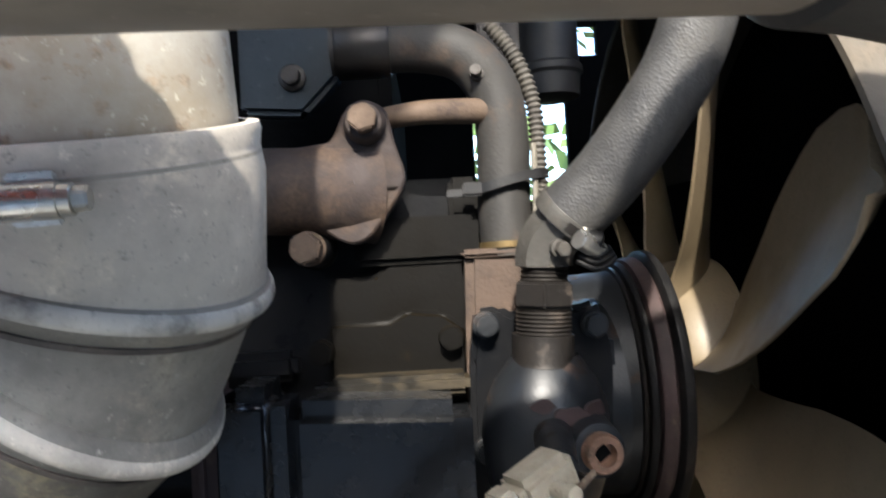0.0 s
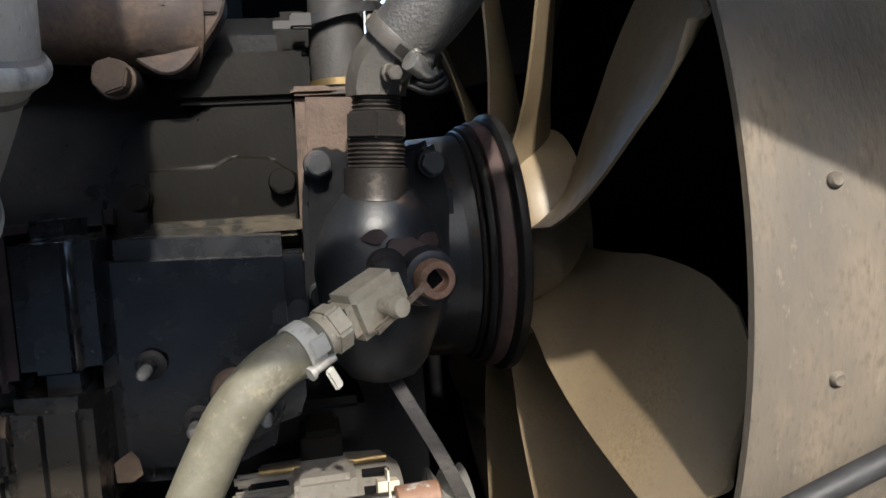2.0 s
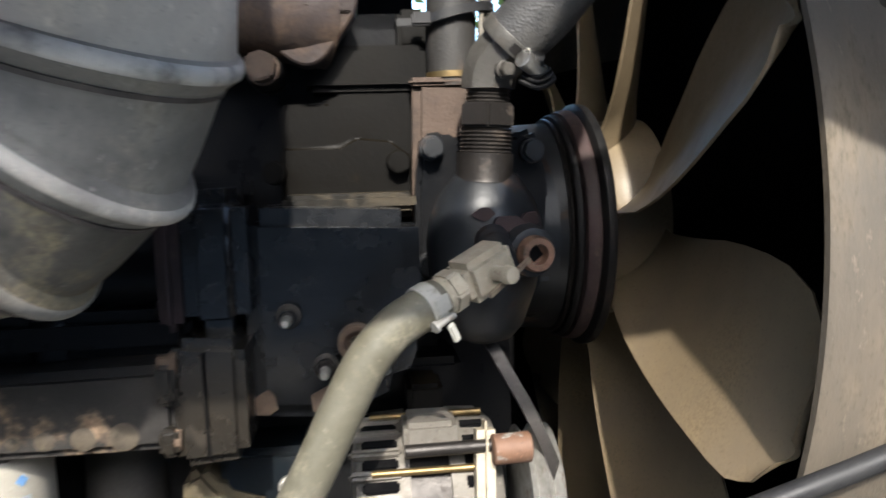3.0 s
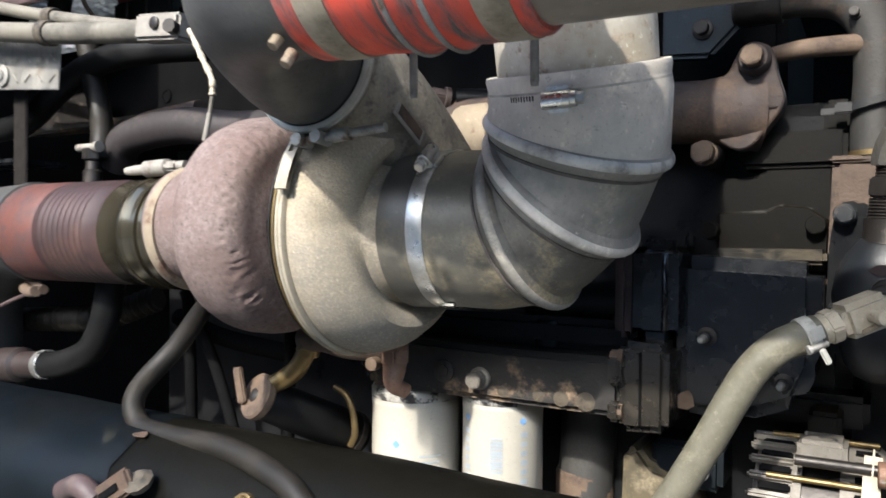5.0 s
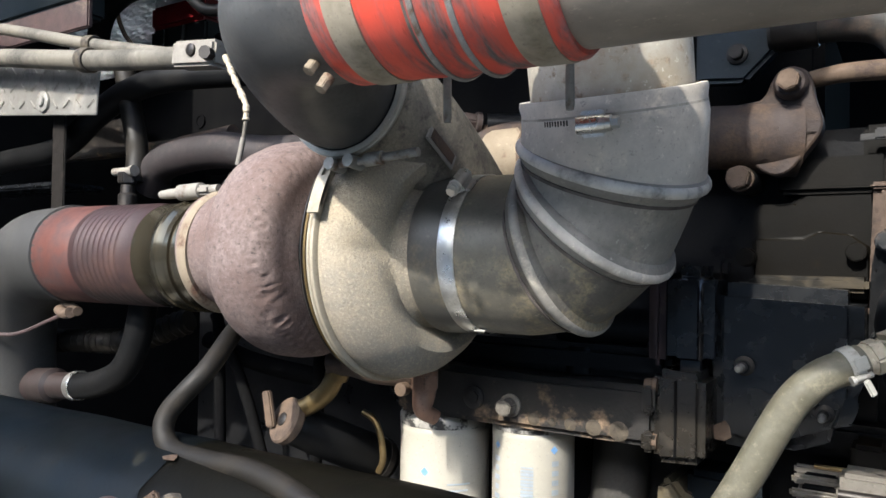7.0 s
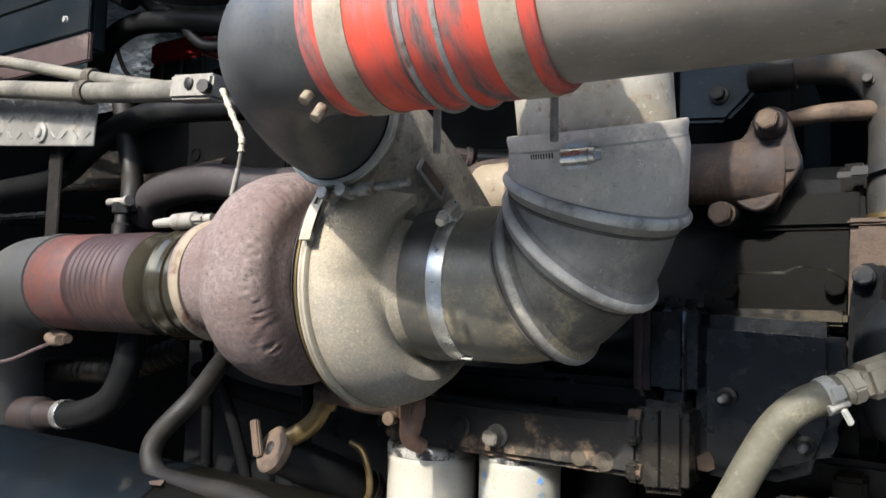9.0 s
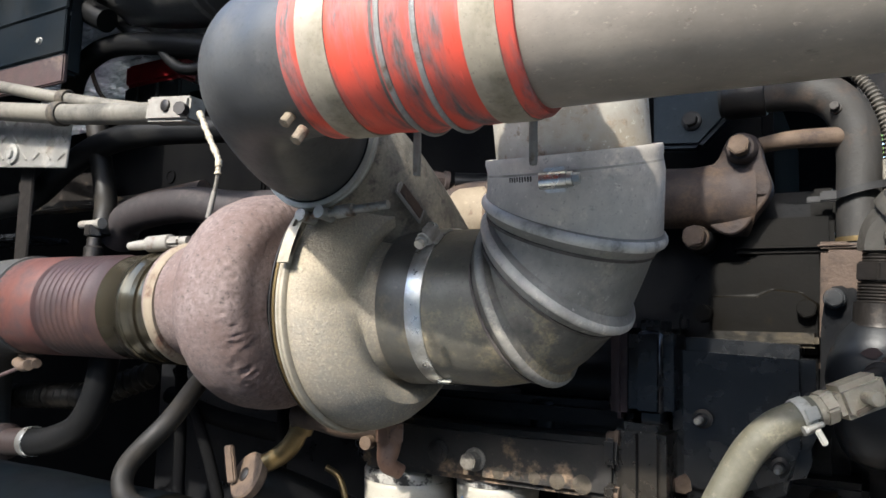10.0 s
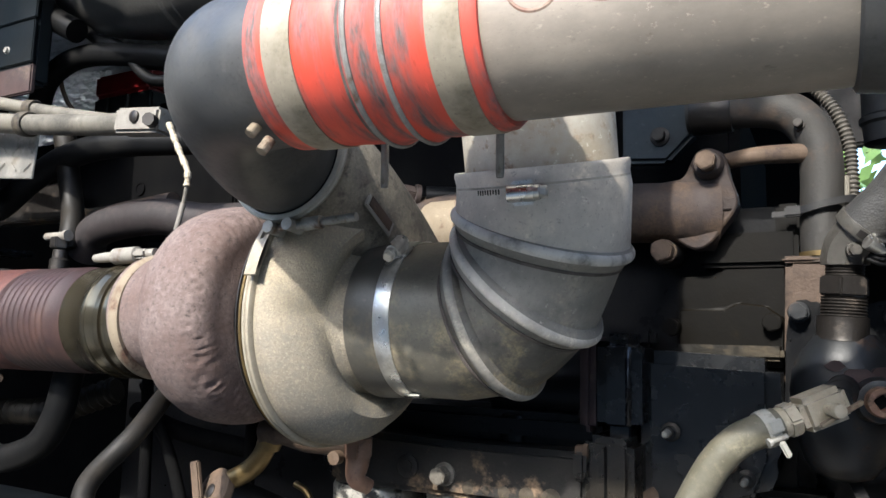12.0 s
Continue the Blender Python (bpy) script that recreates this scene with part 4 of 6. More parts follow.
def build_intake():
    y = TURBO_Y + 0.008
    zc, xc, rb, r = TURBO_Z, ELBOW_X, 0.10, 0.087
    t = thing("intake_elbow_hose", (-0.25, y, 1.32), "ribbed grey rubber intake elbow on the turbocharger inlet", "rubber hose")
    cx, cz = xc - rb, zc + rb

    def ring_at(x, z, ang, rad, n=64):
        d = Vector((1, 0, 0)) * math.cos(ang) + LEG * math.sin(ang)
        u = Vector((1, 0, 0)).cross(LEG)
        v = d.cross(u)
        o = Vector((x, y, zc)) + LEG * (z - zc)
        out = []
        for k in range(n):
            a = 2 * math.pi * k / n
            out.append(o + rad * (math.cos(a) * u + math.sin(a) * v))
        return out

    def centre(th):
        return cx + rb * math.sin(th), cz - rb * math.cos(th) + max(0.0, th - 0.5) * 0.036

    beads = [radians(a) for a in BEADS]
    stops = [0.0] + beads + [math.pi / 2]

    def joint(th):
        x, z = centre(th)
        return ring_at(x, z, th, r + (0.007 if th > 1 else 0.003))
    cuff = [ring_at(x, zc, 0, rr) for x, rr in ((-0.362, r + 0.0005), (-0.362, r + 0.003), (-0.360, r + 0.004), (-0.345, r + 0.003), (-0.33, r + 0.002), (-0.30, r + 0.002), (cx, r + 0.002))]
    # rubber tones step from the dark cuff up to the pale collar
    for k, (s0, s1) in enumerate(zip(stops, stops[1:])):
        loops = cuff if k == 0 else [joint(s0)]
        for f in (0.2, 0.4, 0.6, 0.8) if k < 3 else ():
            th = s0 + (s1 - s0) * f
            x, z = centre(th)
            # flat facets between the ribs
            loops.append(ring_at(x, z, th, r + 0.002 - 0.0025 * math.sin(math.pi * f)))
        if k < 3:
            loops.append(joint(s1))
            part("cuff" if k == 0 else "gore", rings(loops, False), (RUBBER_OILY, RUBBER_STAINED, RUBBER_MID)[k], t, ("oil-darkened cuff", "stained gore", "mid-grey gore")[k])
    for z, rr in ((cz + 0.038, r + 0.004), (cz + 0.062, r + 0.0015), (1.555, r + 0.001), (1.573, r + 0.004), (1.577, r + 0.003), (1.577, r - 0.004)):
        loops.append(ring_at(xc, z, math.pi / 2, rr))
    part("collar", rings(loops, False), RUBBER_GREY, t, "pale upper collar")
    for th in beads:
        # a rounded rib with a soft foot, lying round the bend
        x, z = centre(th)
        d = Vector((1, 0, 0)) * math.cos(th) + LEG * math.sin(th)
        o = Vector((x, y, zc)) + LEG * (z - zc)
        rib = part("rib", lathe([(-0.016, r - 0.002), (-0.011, r + 0.003), (-0.007, r + 0.0058), (-0.003, r + 0.0092), (0.001, r + 0.0106), (0.005, r + 0.0098), (0.008, r + 0.0072), (0.0105, r + 0.0038), (0.014, r - 0.002)], o, d, 80), RUBBER_MID if th > 0.5 else RUBBER_STAINED, t)
        # pale ring paints the highlight along the worn rib crest
        part("crest_highlight", lathe([(-0.0035, r + 0.0084), (-0.002, r + 0.0104), (0.0005, r + 0.0113), (0.0030, r + 0.0112), (0.0055, r + 0.0102), (0.0075, r + 0.0082), (0.008, r + 0.005)], o, d, 80), RUBBER_HIGHLIGHT if th > 1 else RUBBER_GREY if th > 0.5 else RUBBER_MID, rib, "pale worn crest with painted highlight")
        # dark ring paints the shade in the crease under the rib
        part("crease_shade", lathe([(-0.0165, r - 0.002), (-0.0155, r + 0.0026), (-0.0125, r + 0.0032), (-0.011, r - 0.002)], o, d, 80), DIRT_CREASE_GREY, rib, "dark crease line with painted shade")
    part("lip", lathe([(-0.0015, r + 0.001), (-0.001, r + 0.0046), (0.001, r + 0.0052), (0.018, r + 0.0046), (0.036, r + 0.0032), (0.037, r + 0.001)], (-0.362, y, zc), (1, 0, 0), 80), LIP_DARK, t, "dark oily sealing lip")
    part("paint_dab", box((-0.302, y - 0.035, zc - r + 0.004), (0.014, 0.010, 0.0016), 0.0006, pose(0, 0, 0, 20, 0, 0)), PLASTIC_WHITE, t, "white paint dab")
    worm_clamp("hose_clamp", (-0.316, y, zc), (1, 0, 0), r + 0.0022, 0.020, (0, -0.62, 0.80), STEEL_BRIGHT, "bright steel worm clamp on the elbow inlet", slots=False)
    worm_clamp("hose_clamp", tuple(Vector((xc, y, zc)) + LEG * 0.142), tuple(LEG), r + 0.0015, 0.016, (0.14, -1, 0), STEEL_CLEAN, "grey steel worm clamp round the elbow top", 0.033)
    tb = thing("intake_tube", (xc, y, 1.5), "weathered metal intake tube rising from the rubber elbow", "pipe")
    part("tube", lathe([(0, 0.074), (0, 0.079), (0.35, 0.079), (0.42, 0.079)], tuple(Vector((xc, y, zc)) + LEG * 0.13), tuple(LEG), 64, closed_ends=False), PIPE_GALV, tb)
    part("bead", lathe([(-0.004, 0.079), (-0.002, 0.0815), (0.002, 0.0815), (0.004, 0.079)], tuple(Vector((xc, y, zc)) + LEG * 0.30), tuple(LEG), 64), PIPE_GALV, tb)


ELBOW_X, BEADS = -0.155, (21, 47, 71)
LEG = Vector((0.0, -0.26, 0.9656))


STAMP_RED = material("faded_stamp_ink", (0.16, 0.09, 0.065), (0.235, 0.19, 0.15), 0.85, 0, 45, 0.02, 300, speck=1.05)


def build_charge():
    r = 0.066
    left, right = Vector((-0.284, 0.183, 1.617)), Vector((0.288, 0.211, 1.6125))
    ax = (right - left).normalized()

    def on(x):
        return left + ax * ((x - left.x) / ax.x)
    t = thing("charge_air_pipe", (0.0, 0.23, 1.56), "dusty tan-grey charge air pipe crossing above the engine", "pipe")
    part("tube", lathe([(0, r), (0.13, r), (0.26, r), (0.36, r)], on(-0.152), ax, 72), PIPE_TAN, t)
    for sx in (-0.052, -0.006):
        loop = []
        for i in range(33):
            q = 2 * math.pi * i / 32
            g = radians(-1.0) + 0.017 * math.sin(q) / r
            loop.append(on(sx + 0.018 * math.cos(q)) + Vector((0, -math.cos(g), math.sin(g))) * (r - 0.0016))
        part("stamp", tube(loop, 0.0022, 8, 1, closed_ends=False), STAMP_RED, t, "faded red ring mark")
    h = thing("charge_hose_end", (0.2, 0.24, 1.56), "dark rubber charge air hose swelling over the pipe end, with an added unseen arch", "rubber hose")
    hump = lathe([(0, r + 0.0005), (0.002, r + 0.004), (0.02, r + 0.006), (0.04, r + 0.010), (0.055, r + 0.014)], on(0.127), ax, 72)
    # unseen arch past the hump, bent to cast shade on the fan shroud
    hump = tube([on(0.176), (0.19, 0.212, 1.640), (0.206, 0.212, 1.70), (0.226, 0.215, 1.757), (0.266, 0.22, 1.800), (0.335, 0.23, 1.790), (0.45, 0.24, 1.700), (0.7, 0.26, 1.50)], r + 0.016, 48, bm=hump)
    part("hump", hump, RUBBER_BLACK, h)
    s = thing("charge_hose", (-0.2, 0.22, 1.55), "red silicone hump hose blackened with dirt, joining charge pipe and elbow", "silicone hose")
    R = r + 0.0065
    prof = [(0, r), (0, R), (0.05803, R), (0.07301, R + 0.001), (0.08237, R - 0.001), (0.08986, R + 0.003), (0.09454, R + 0.0035), (0.1011, R), (0.1086, R), (0.1179, R + 0.003), (0.1236, R + 0.0035), (0.1301, R), (0.1404, R + 0.001), (0.1875, R), (0.1912, R - 0.003), (0.1912, r)]
    body = part("body", lathe(prof, left, ax, 96), RED_SILICONE, s)
    for hx in (0.0922, 0.1212):
        part("hump_ring", lathe([(-0.0025, R + 0.002), (-0.0022, R + 0.0048), (0.0, R + 0.006), (0.0022, R + 0.0048), (0.0025, R + 0.002)], left + ax * hx, ax, 96), ZINC_DULL, body, "dull steel hump ring")
    part("dirt_groove", lathe([(-0.0024, R - 0.002), (-0.002, R + 0.0012), (0.002, R + 0.0012), (0.0024, R - 0.002)], left + ax * 0.086, ax, 96), DIRT_CREASE_GREY, body, "dirt-filled groove")
    part("dirt_groove", lathe([(-0.002, R - 0.002), (-0.0015, R + 0.0012), (0.0015, R + 0.0012), (0.002, R - 0.002)], left + ax * 0.1150, ax, 96), DIRT_CREASE_GREY, body, "dirt-filled groove")
    for k, bx in enumerate((-0.253, -0.1165)):
        c = thing("charge_hose_clamp", on(bx) - Vector((0, 0, R)), "wide dusty steel band clamp on the red hose", "hose clamp", "charge hose clamps")
        band(on(bx), ax, R, 0.026, 0.0012, STEEL_BAND, c, seg=96)
        d = Vector((0, 0.45, 0.9)).normalized()
        part("latch", box(on(bx) + d * (R + 0.005), (0.022, 0.03, 0.008), 0.003, pose(0, 0, 0, -27, 0, 0)), ZINC_DULL, c)
    for x in (-0.237, -0.126):
        e = thing("clamp_screw_end", (x, 0.25, 1.526), "thin dark screw hanging under the charge hose", "screw")
        part("rod", lathe([(0, 0.003), (0.004, 0.0036), (0.05, 0.0034), (0.072, 0.0034)], (x, 0.25, 1.520), (0.0, -0.03, 1), 12), ZINC_DULL, e)
    e = thing("charge_elbow", (-0.42, 0.28, 1.55), "black rubber charge air elbow on the compressor outlet", "rubber hose")
    n1 = RING_C
    pts = [n1 - RING_DIR * 0.004, n1 + RING_DIR * 0.022, Vector((-0.404, 0.270, 1.598)), Vector((-0.380, 0.220, 1.612)), Vector((-0.350, 0.191, 1.617)), Vector((-0.315, 0.1825, 1.617)), left + ax * 0.004]
    part("body", tube(pts, lambda u: 0.0668 + 0.0017 * min(1, u / 0.4), 72, 10), RUBBER_BLACK, e)
    for q in ((-0.299, 0.152, 1.556), (-0.288, 0.154, 1.541)):
        bolt(q, (-0.1, -0.55, -0.75), 0.0105, e, SCALE_TAN, 0.010, 0.8)


build_intake()
build_charge()


# ---- water pump, cooling hoses ----
STEEL_GRIMY = material("grimy_grey_steel", (0.075, 0.07115, 0.0629), (0.045, 0.0429, 0.03885), 0.5, 0.3, 40, 0.2, 300, (0.07, 0.0585, 0.04625), 40, 0.6, 0.08)


def build_pump():
    t = thing("water_pump", (0.12, 0.68, 1.24), "worn blue-black water pump housing with rusty spots", "water pump")

    def bulb(a, h, r):
        return h, r * (1 + 0.05 * math.sin(a * 2 + 0.6))
    o = Vector((0.112, 0.665, 1.26))
    ax = Vector((0.05, -0.02, 1))
    body = lathe([(-0.014, 0.012), (-0.008, 0.028), (0.005, 0.038), (0.04, 0.049), (0.08, 0.0545), (0.105, 0.052), (0.125, 0.044), (0.14, 0.034), (0.148, 0.028)], o, ax, 48, bulb)
    b = part("body", body, PUMP_BLUE, t)
    m = pose(0, 0.70, 0, 90, 0, 0)
    part("mounting_plate", prism([(0.052, 1.31), (0.065, 1.262), (0.10, 1.235), (0.15, 1.24), (0.182, 1.30), (0.188, 1.40), (0.175, 1.452), (0.155, 1.445), (0.10, 1.44), (0.085, 1.45), (0.062, 1.447), (0.055, 1.40)], -0.03, m, 0.006), BLOCK_DARK, t, "greasy black mounting plate")
    for x, z in ((0.071, 1.433), (0.17, 1.428), (0.066, 1.32)):
        bolt((x, 0.692, z), (0, -1, 0), 0.021, t, PUMP_BLUE, 0.014)
    part("bearing_nose", lathe([(0, 0.08), (0.015, 0.10), (0.04, 0.106), (0.07, 0.108)], (0.135, 0.86, 1.335), (1, 0.12, 0), 56), PUMP_BLUE, t)
    part("nose_casting", box((0.16, 0.82, 1.345), (0.09, 0.16, 0.18), 0.03), PUMP_BLUE, t)
    # rust that has broken through the paint round the two ports
    for cx_, cz_, k in ((0.128, 1.362, 1.0), (0.150, 1.366, 0.75), (0.108, 1.372, 0.6)):
        blot = [(0.016 * k * (1 + 0.35 * noise.noise((cx_ * 90, i, k))) * math.cos(i * 0.5236), 0.009 * k * (1 + 0.4 * noise.noise((i, cz_ * 70, k))) * math.sin(i * 0.5236)) for i in range(12)]
        yy = 0.665 - math.sqrt(max(0.0, 0.0535 ** 2 - (cx_ - 0.117) ** 2)) - 0.0005
        turn = math.degrees(math.atan2(cx_ - 0.117, 0.665 - yy))
        part("rust_patch", prism(blot, 0.003, pose(cx_, yy + 0.002, cz_, 90, 0, turn), 0), GREASY_MAROON, b, "rust breaking through the paint")
    # square-socket drain plug
    pa = Vector((0.18, -0.98, -0.03)).normalized()
    pp = Vector((0.15, 0.587, 1.337))
    part("plug_boss", lathe([(-0.05, 0.028), (-0.02, 0.0225), (-0.013, 0.0215), (-0.012, 0.018)], pp, pa, 28), PUMP_BLUE, b)
    pl = part("drain_plug", lathe([(-0.014, 0.0158), (-0.003, 0.0158), (0.0, 0.0142), (0.0, 0.0092), (-0.01, 0.0085)], pp, pa, 28, closed_ends=False), PLUG_COPPER, t, "copper-brown square-socket drain plug")
    mm = turn_to(pa, pp - pa * 0.012)
    part("socket", prism([(0.008, 0), (0, 0.008), (-0.008, 0), (0, -0.008)], 0.004, mm, 0.0005), BLACK_DEEP, pl)
    part("seat", lathe([(-0.012, 0.006), (-0.009, 0.0142)], pp, pa, 24), PLUG_COPPER, pl)
    # threaded riser on top
    s = part("riser", lathe([(0, 0.0275), (0.003, 0.0265), (0.026, 0.0265)], (0.1155, 0.655, 1.40), (0.06, -0.03, 1), 36), STEEL_DARK, t, "dark oily threaded riser")
    prof = []
    for k in range(7):
        prof += [(k * 0.0035, 0.0225), (k * 0.0035 + 0.0018, 0.0242)]
    part("thread", lathe(prof, (0.1175, 0.654, 1.425), (0.06, -0.03, 1), 32), STEEL_DARK, s)
    part("hex_nut", prism(hexagon(0.054, 0.4), 0.022, turn_to((0.06, -0.03, 1), (0.119, 0.653, 1.449)), 0.002), STEEL_DARK, s)
    prof = []
    for k in range(5):
        prof += [(k * 0.0035, 0.019), (k * 0.0035 + 0.0018, 0.0205)]
    part("thread", lathe(prof, (0.1203, 0.652, 1.470), (0.06, -0.03, 1), 32), STEEL_DARK, s)
    part("elbow_fitting", tube([(0.1212, 0.651, 1.484), (0.122, 0.65, 1.494), (0.127, 0.646, 1.507), (0.140, 0.638, 1.521)], lambda u: 0.0248 + 0.001 * u, 8, 3), STEEL_GRIMY, s, "faceted grimy steel elbow fitting")
    bolt((0.130, 0.620, 1.497), (0.25, -0.95, -0.1), 0.013, s, STEEL_GRIMY, 0.010, 1.0)


def build_upper_hose():
    t = thing("coolant_hose", (0.13, 0.63, 1.5), "braided grey coolant hose rising from the water pump", "rubber hose")
    pts = [(0.137, 0.640, 1.518), (0.149, 0.633, 1.531), (0.172, 0.622, 1.553), (0.203, 0.602, 1.594), (0.229, 0.590, 1.636), (0.248, 0.585, 1.688), (0.260, 0.585, 1.75), (0.267, 0.6, 1.83)]
    part("hose", tube(pts, 0.0292, 32, 12), BRAID, t)
    d = (Vector(pts[1]) - Vector(pts[0])).normalized()
    c = Vector(pts[0]) + d * 0.008
    worm_clamp("hose_clamp", tuple(c), tuple(d), 0.0298, 0.013, (0.45, -0.85, -0.25), STEEL_GRIMY, "dusty worm clamp on the coolant hose", 0.026)
    w = thing("wire_bundle", (0.15, 0.62, 1.48), "small coiled bundle of black wire by the hose clamp", "wire")
    for k in range(3):
        part("wire", tube([(0.142 + 0.002 * k, 0.613, 1.486 + 0.004 * k), (0.157, 0.607, 1.479 + 0.005 * k), (0.172 - 0.002 * k, 0.612, 1.487 + 0.004 * k), (0.160, 0.625, 1.499)], 0.0023, 8), RUBBER_DARK, w)
    part("plug", lathe([(0, 0.008), (0.020, 0.009), (0.022, 0.004)], (0.142, 0.612, 1.505), (1, -0.1, -0.25), 14), RUBBER_DARK, w)


def braid_material():
    m = material("braided_hose_rubber", (0.030, 0.030, 0.030), (0.048, 0.047, 0.045), 0.58, 0, 25, 0.2, 300, (0.07, 0.066, 0.058), 20, 0.62, 0.1)
    nt = m.node_tree
    b = nt.nodes["Principled BSDF"]
    old = b.inputs["Normal"].links[0].from_socket
    co = nt.nodes.new("ShaderNodeTexCoord")
    v = nt.nodes.new("ShaderNodeTexVoronoi")
    v.inputs["Scale"].default_value = 420
    nt.links.new(co.outputs["Object"], v.inputs["Vector"])
    bp = nt.nodes.new("ShaderNodeBump")
    bp.inputs["Strength"].default_value, bp.inputs["Distance"].default_value = 0.35, 0.0012
    nt.links.new(v.outputs["Distance"], bp.inputs["Height"])
    nt.links.new(old, bp.inputs["Normal"])
    nt.links.new(bp.outputs["Normal"], b.inputs["Normal"])
    return m


BRAID = braid_material()


def build_drain_hose():
    v = thing("drain_valve", (0.09, 0.55, 1.32), "dusty grey ball valve on the water pump with a small lever", "valve")
    a, bb = Vector((0.113, 0.555, 1.341)), Vector((0.047, 0.515, 1.311))
    ax = (bb - a).normalized()
    part("stem", lathe([(0, 0.014), (0.06, 0.016)], a + ax * 0.006, (0.1, 1, 0.15), 24), PUMP_BLUE, v)
    up = Vector((0, 0, 1))
    side = ax.cross(up).normalized()
    up = side.cross(ax)
    m = Matrix((ax, side, up)).transposed().to_4x4()
    part("body", box(a + ax * 0.026, (0.05, 0.034, 0.034), 0.006, m), VALVE_GREY, v)
    part("end_nut", prism(hexagon(0.036), 0.014, turn_to(ax, a + ax * 0.052), 0.002), VALVE_GREY, v)
    f = -side if side.y > 0 else side
    k = a + ax * 0.026 + f * 0.017
    part("lever_screw", lathe([(0, 0.006), (0.012, 0.006), (0.013, 0.0075), (0.02, 0.0065), (0.021, 0.003)], k, f, 16), VALVE_GREY, v)
    part("lever", box(k + f * 0.008 - ax * 0.006 - up * 0.006, (0.050, 0.003, 0.0055), 0.0012, m @ pose(0, 0, 0, 0, 8, 0)), SCALE_TAN, v, "thin tan lever")
    part("barb", lathe([(0, 0.0145), (0.006, 0.0155), (0.01, 0.0145), (0.018, 0.015)], a + ax * 0.064, ax, 24), VALVE_GREY, v)
    h = thing("drain_hose", (0.0, 0.51, 1.1), "grey-green rubber drain hose curving down from the valve", "rubber hose")
    e = a + ax * 0.072
    pts = [e, e + ax * 0.014, Vector((0.022, 0.506, 1.298)), Vector((0.001, 0.502, 1.276)), Vector((-0.018, 0.50, 1.243)), Vector((-0.040, 0.50, 1.199)), Vector((-0.072, 0.50, 1.140)), Vector((-0.11, 0.5, 1.07)), Vector((-0.16, 0.51, 0.95))]
    part("hose", tube(pts, 0.0165, 26, 10), HOSE_GREY, h)
    c = thing("wing_clamp", (0.05, 0.53, 1.3), "small white plastic wing clamp on the drain hose", "hose clamp")
    o = e + ax * 0.012
    band(o, ax, 0.0168, 0.012, 0.0012, PLASTIC_WHITE, c, seg=32)
    q = o + f * 0.02 - up * 0.008
    part("wing", box(q + f * 0.002 + (-up * 0.9 + f * 0.2) * 0.011, (0.0065, 0.003, 0.018), 0.0014, m @ pose(0, 0, 0, 10, 12, 0)), PLASTIC_WHITE, c)
    part("tail", box(q + up * 0.012 - ax * 0.002, (0.013, 0.0025, 0.013), 0.001, m), PLASTIC_WHITE, c)
    part("screw", lathe([(-0.008, 0.0028), (0.008, 0.0028), (0.009, 0.0045), (0.012, 0.0045)], q, ax, 14), ZINC_DULL, c)


CONDUIT_TAN = material("dusty_conduit_plastic", (0.07, 0.063, 0.052), (0.045, 0.041, 0.035), 0.6, 0, 40, 0.1, 300, speck=1.2)


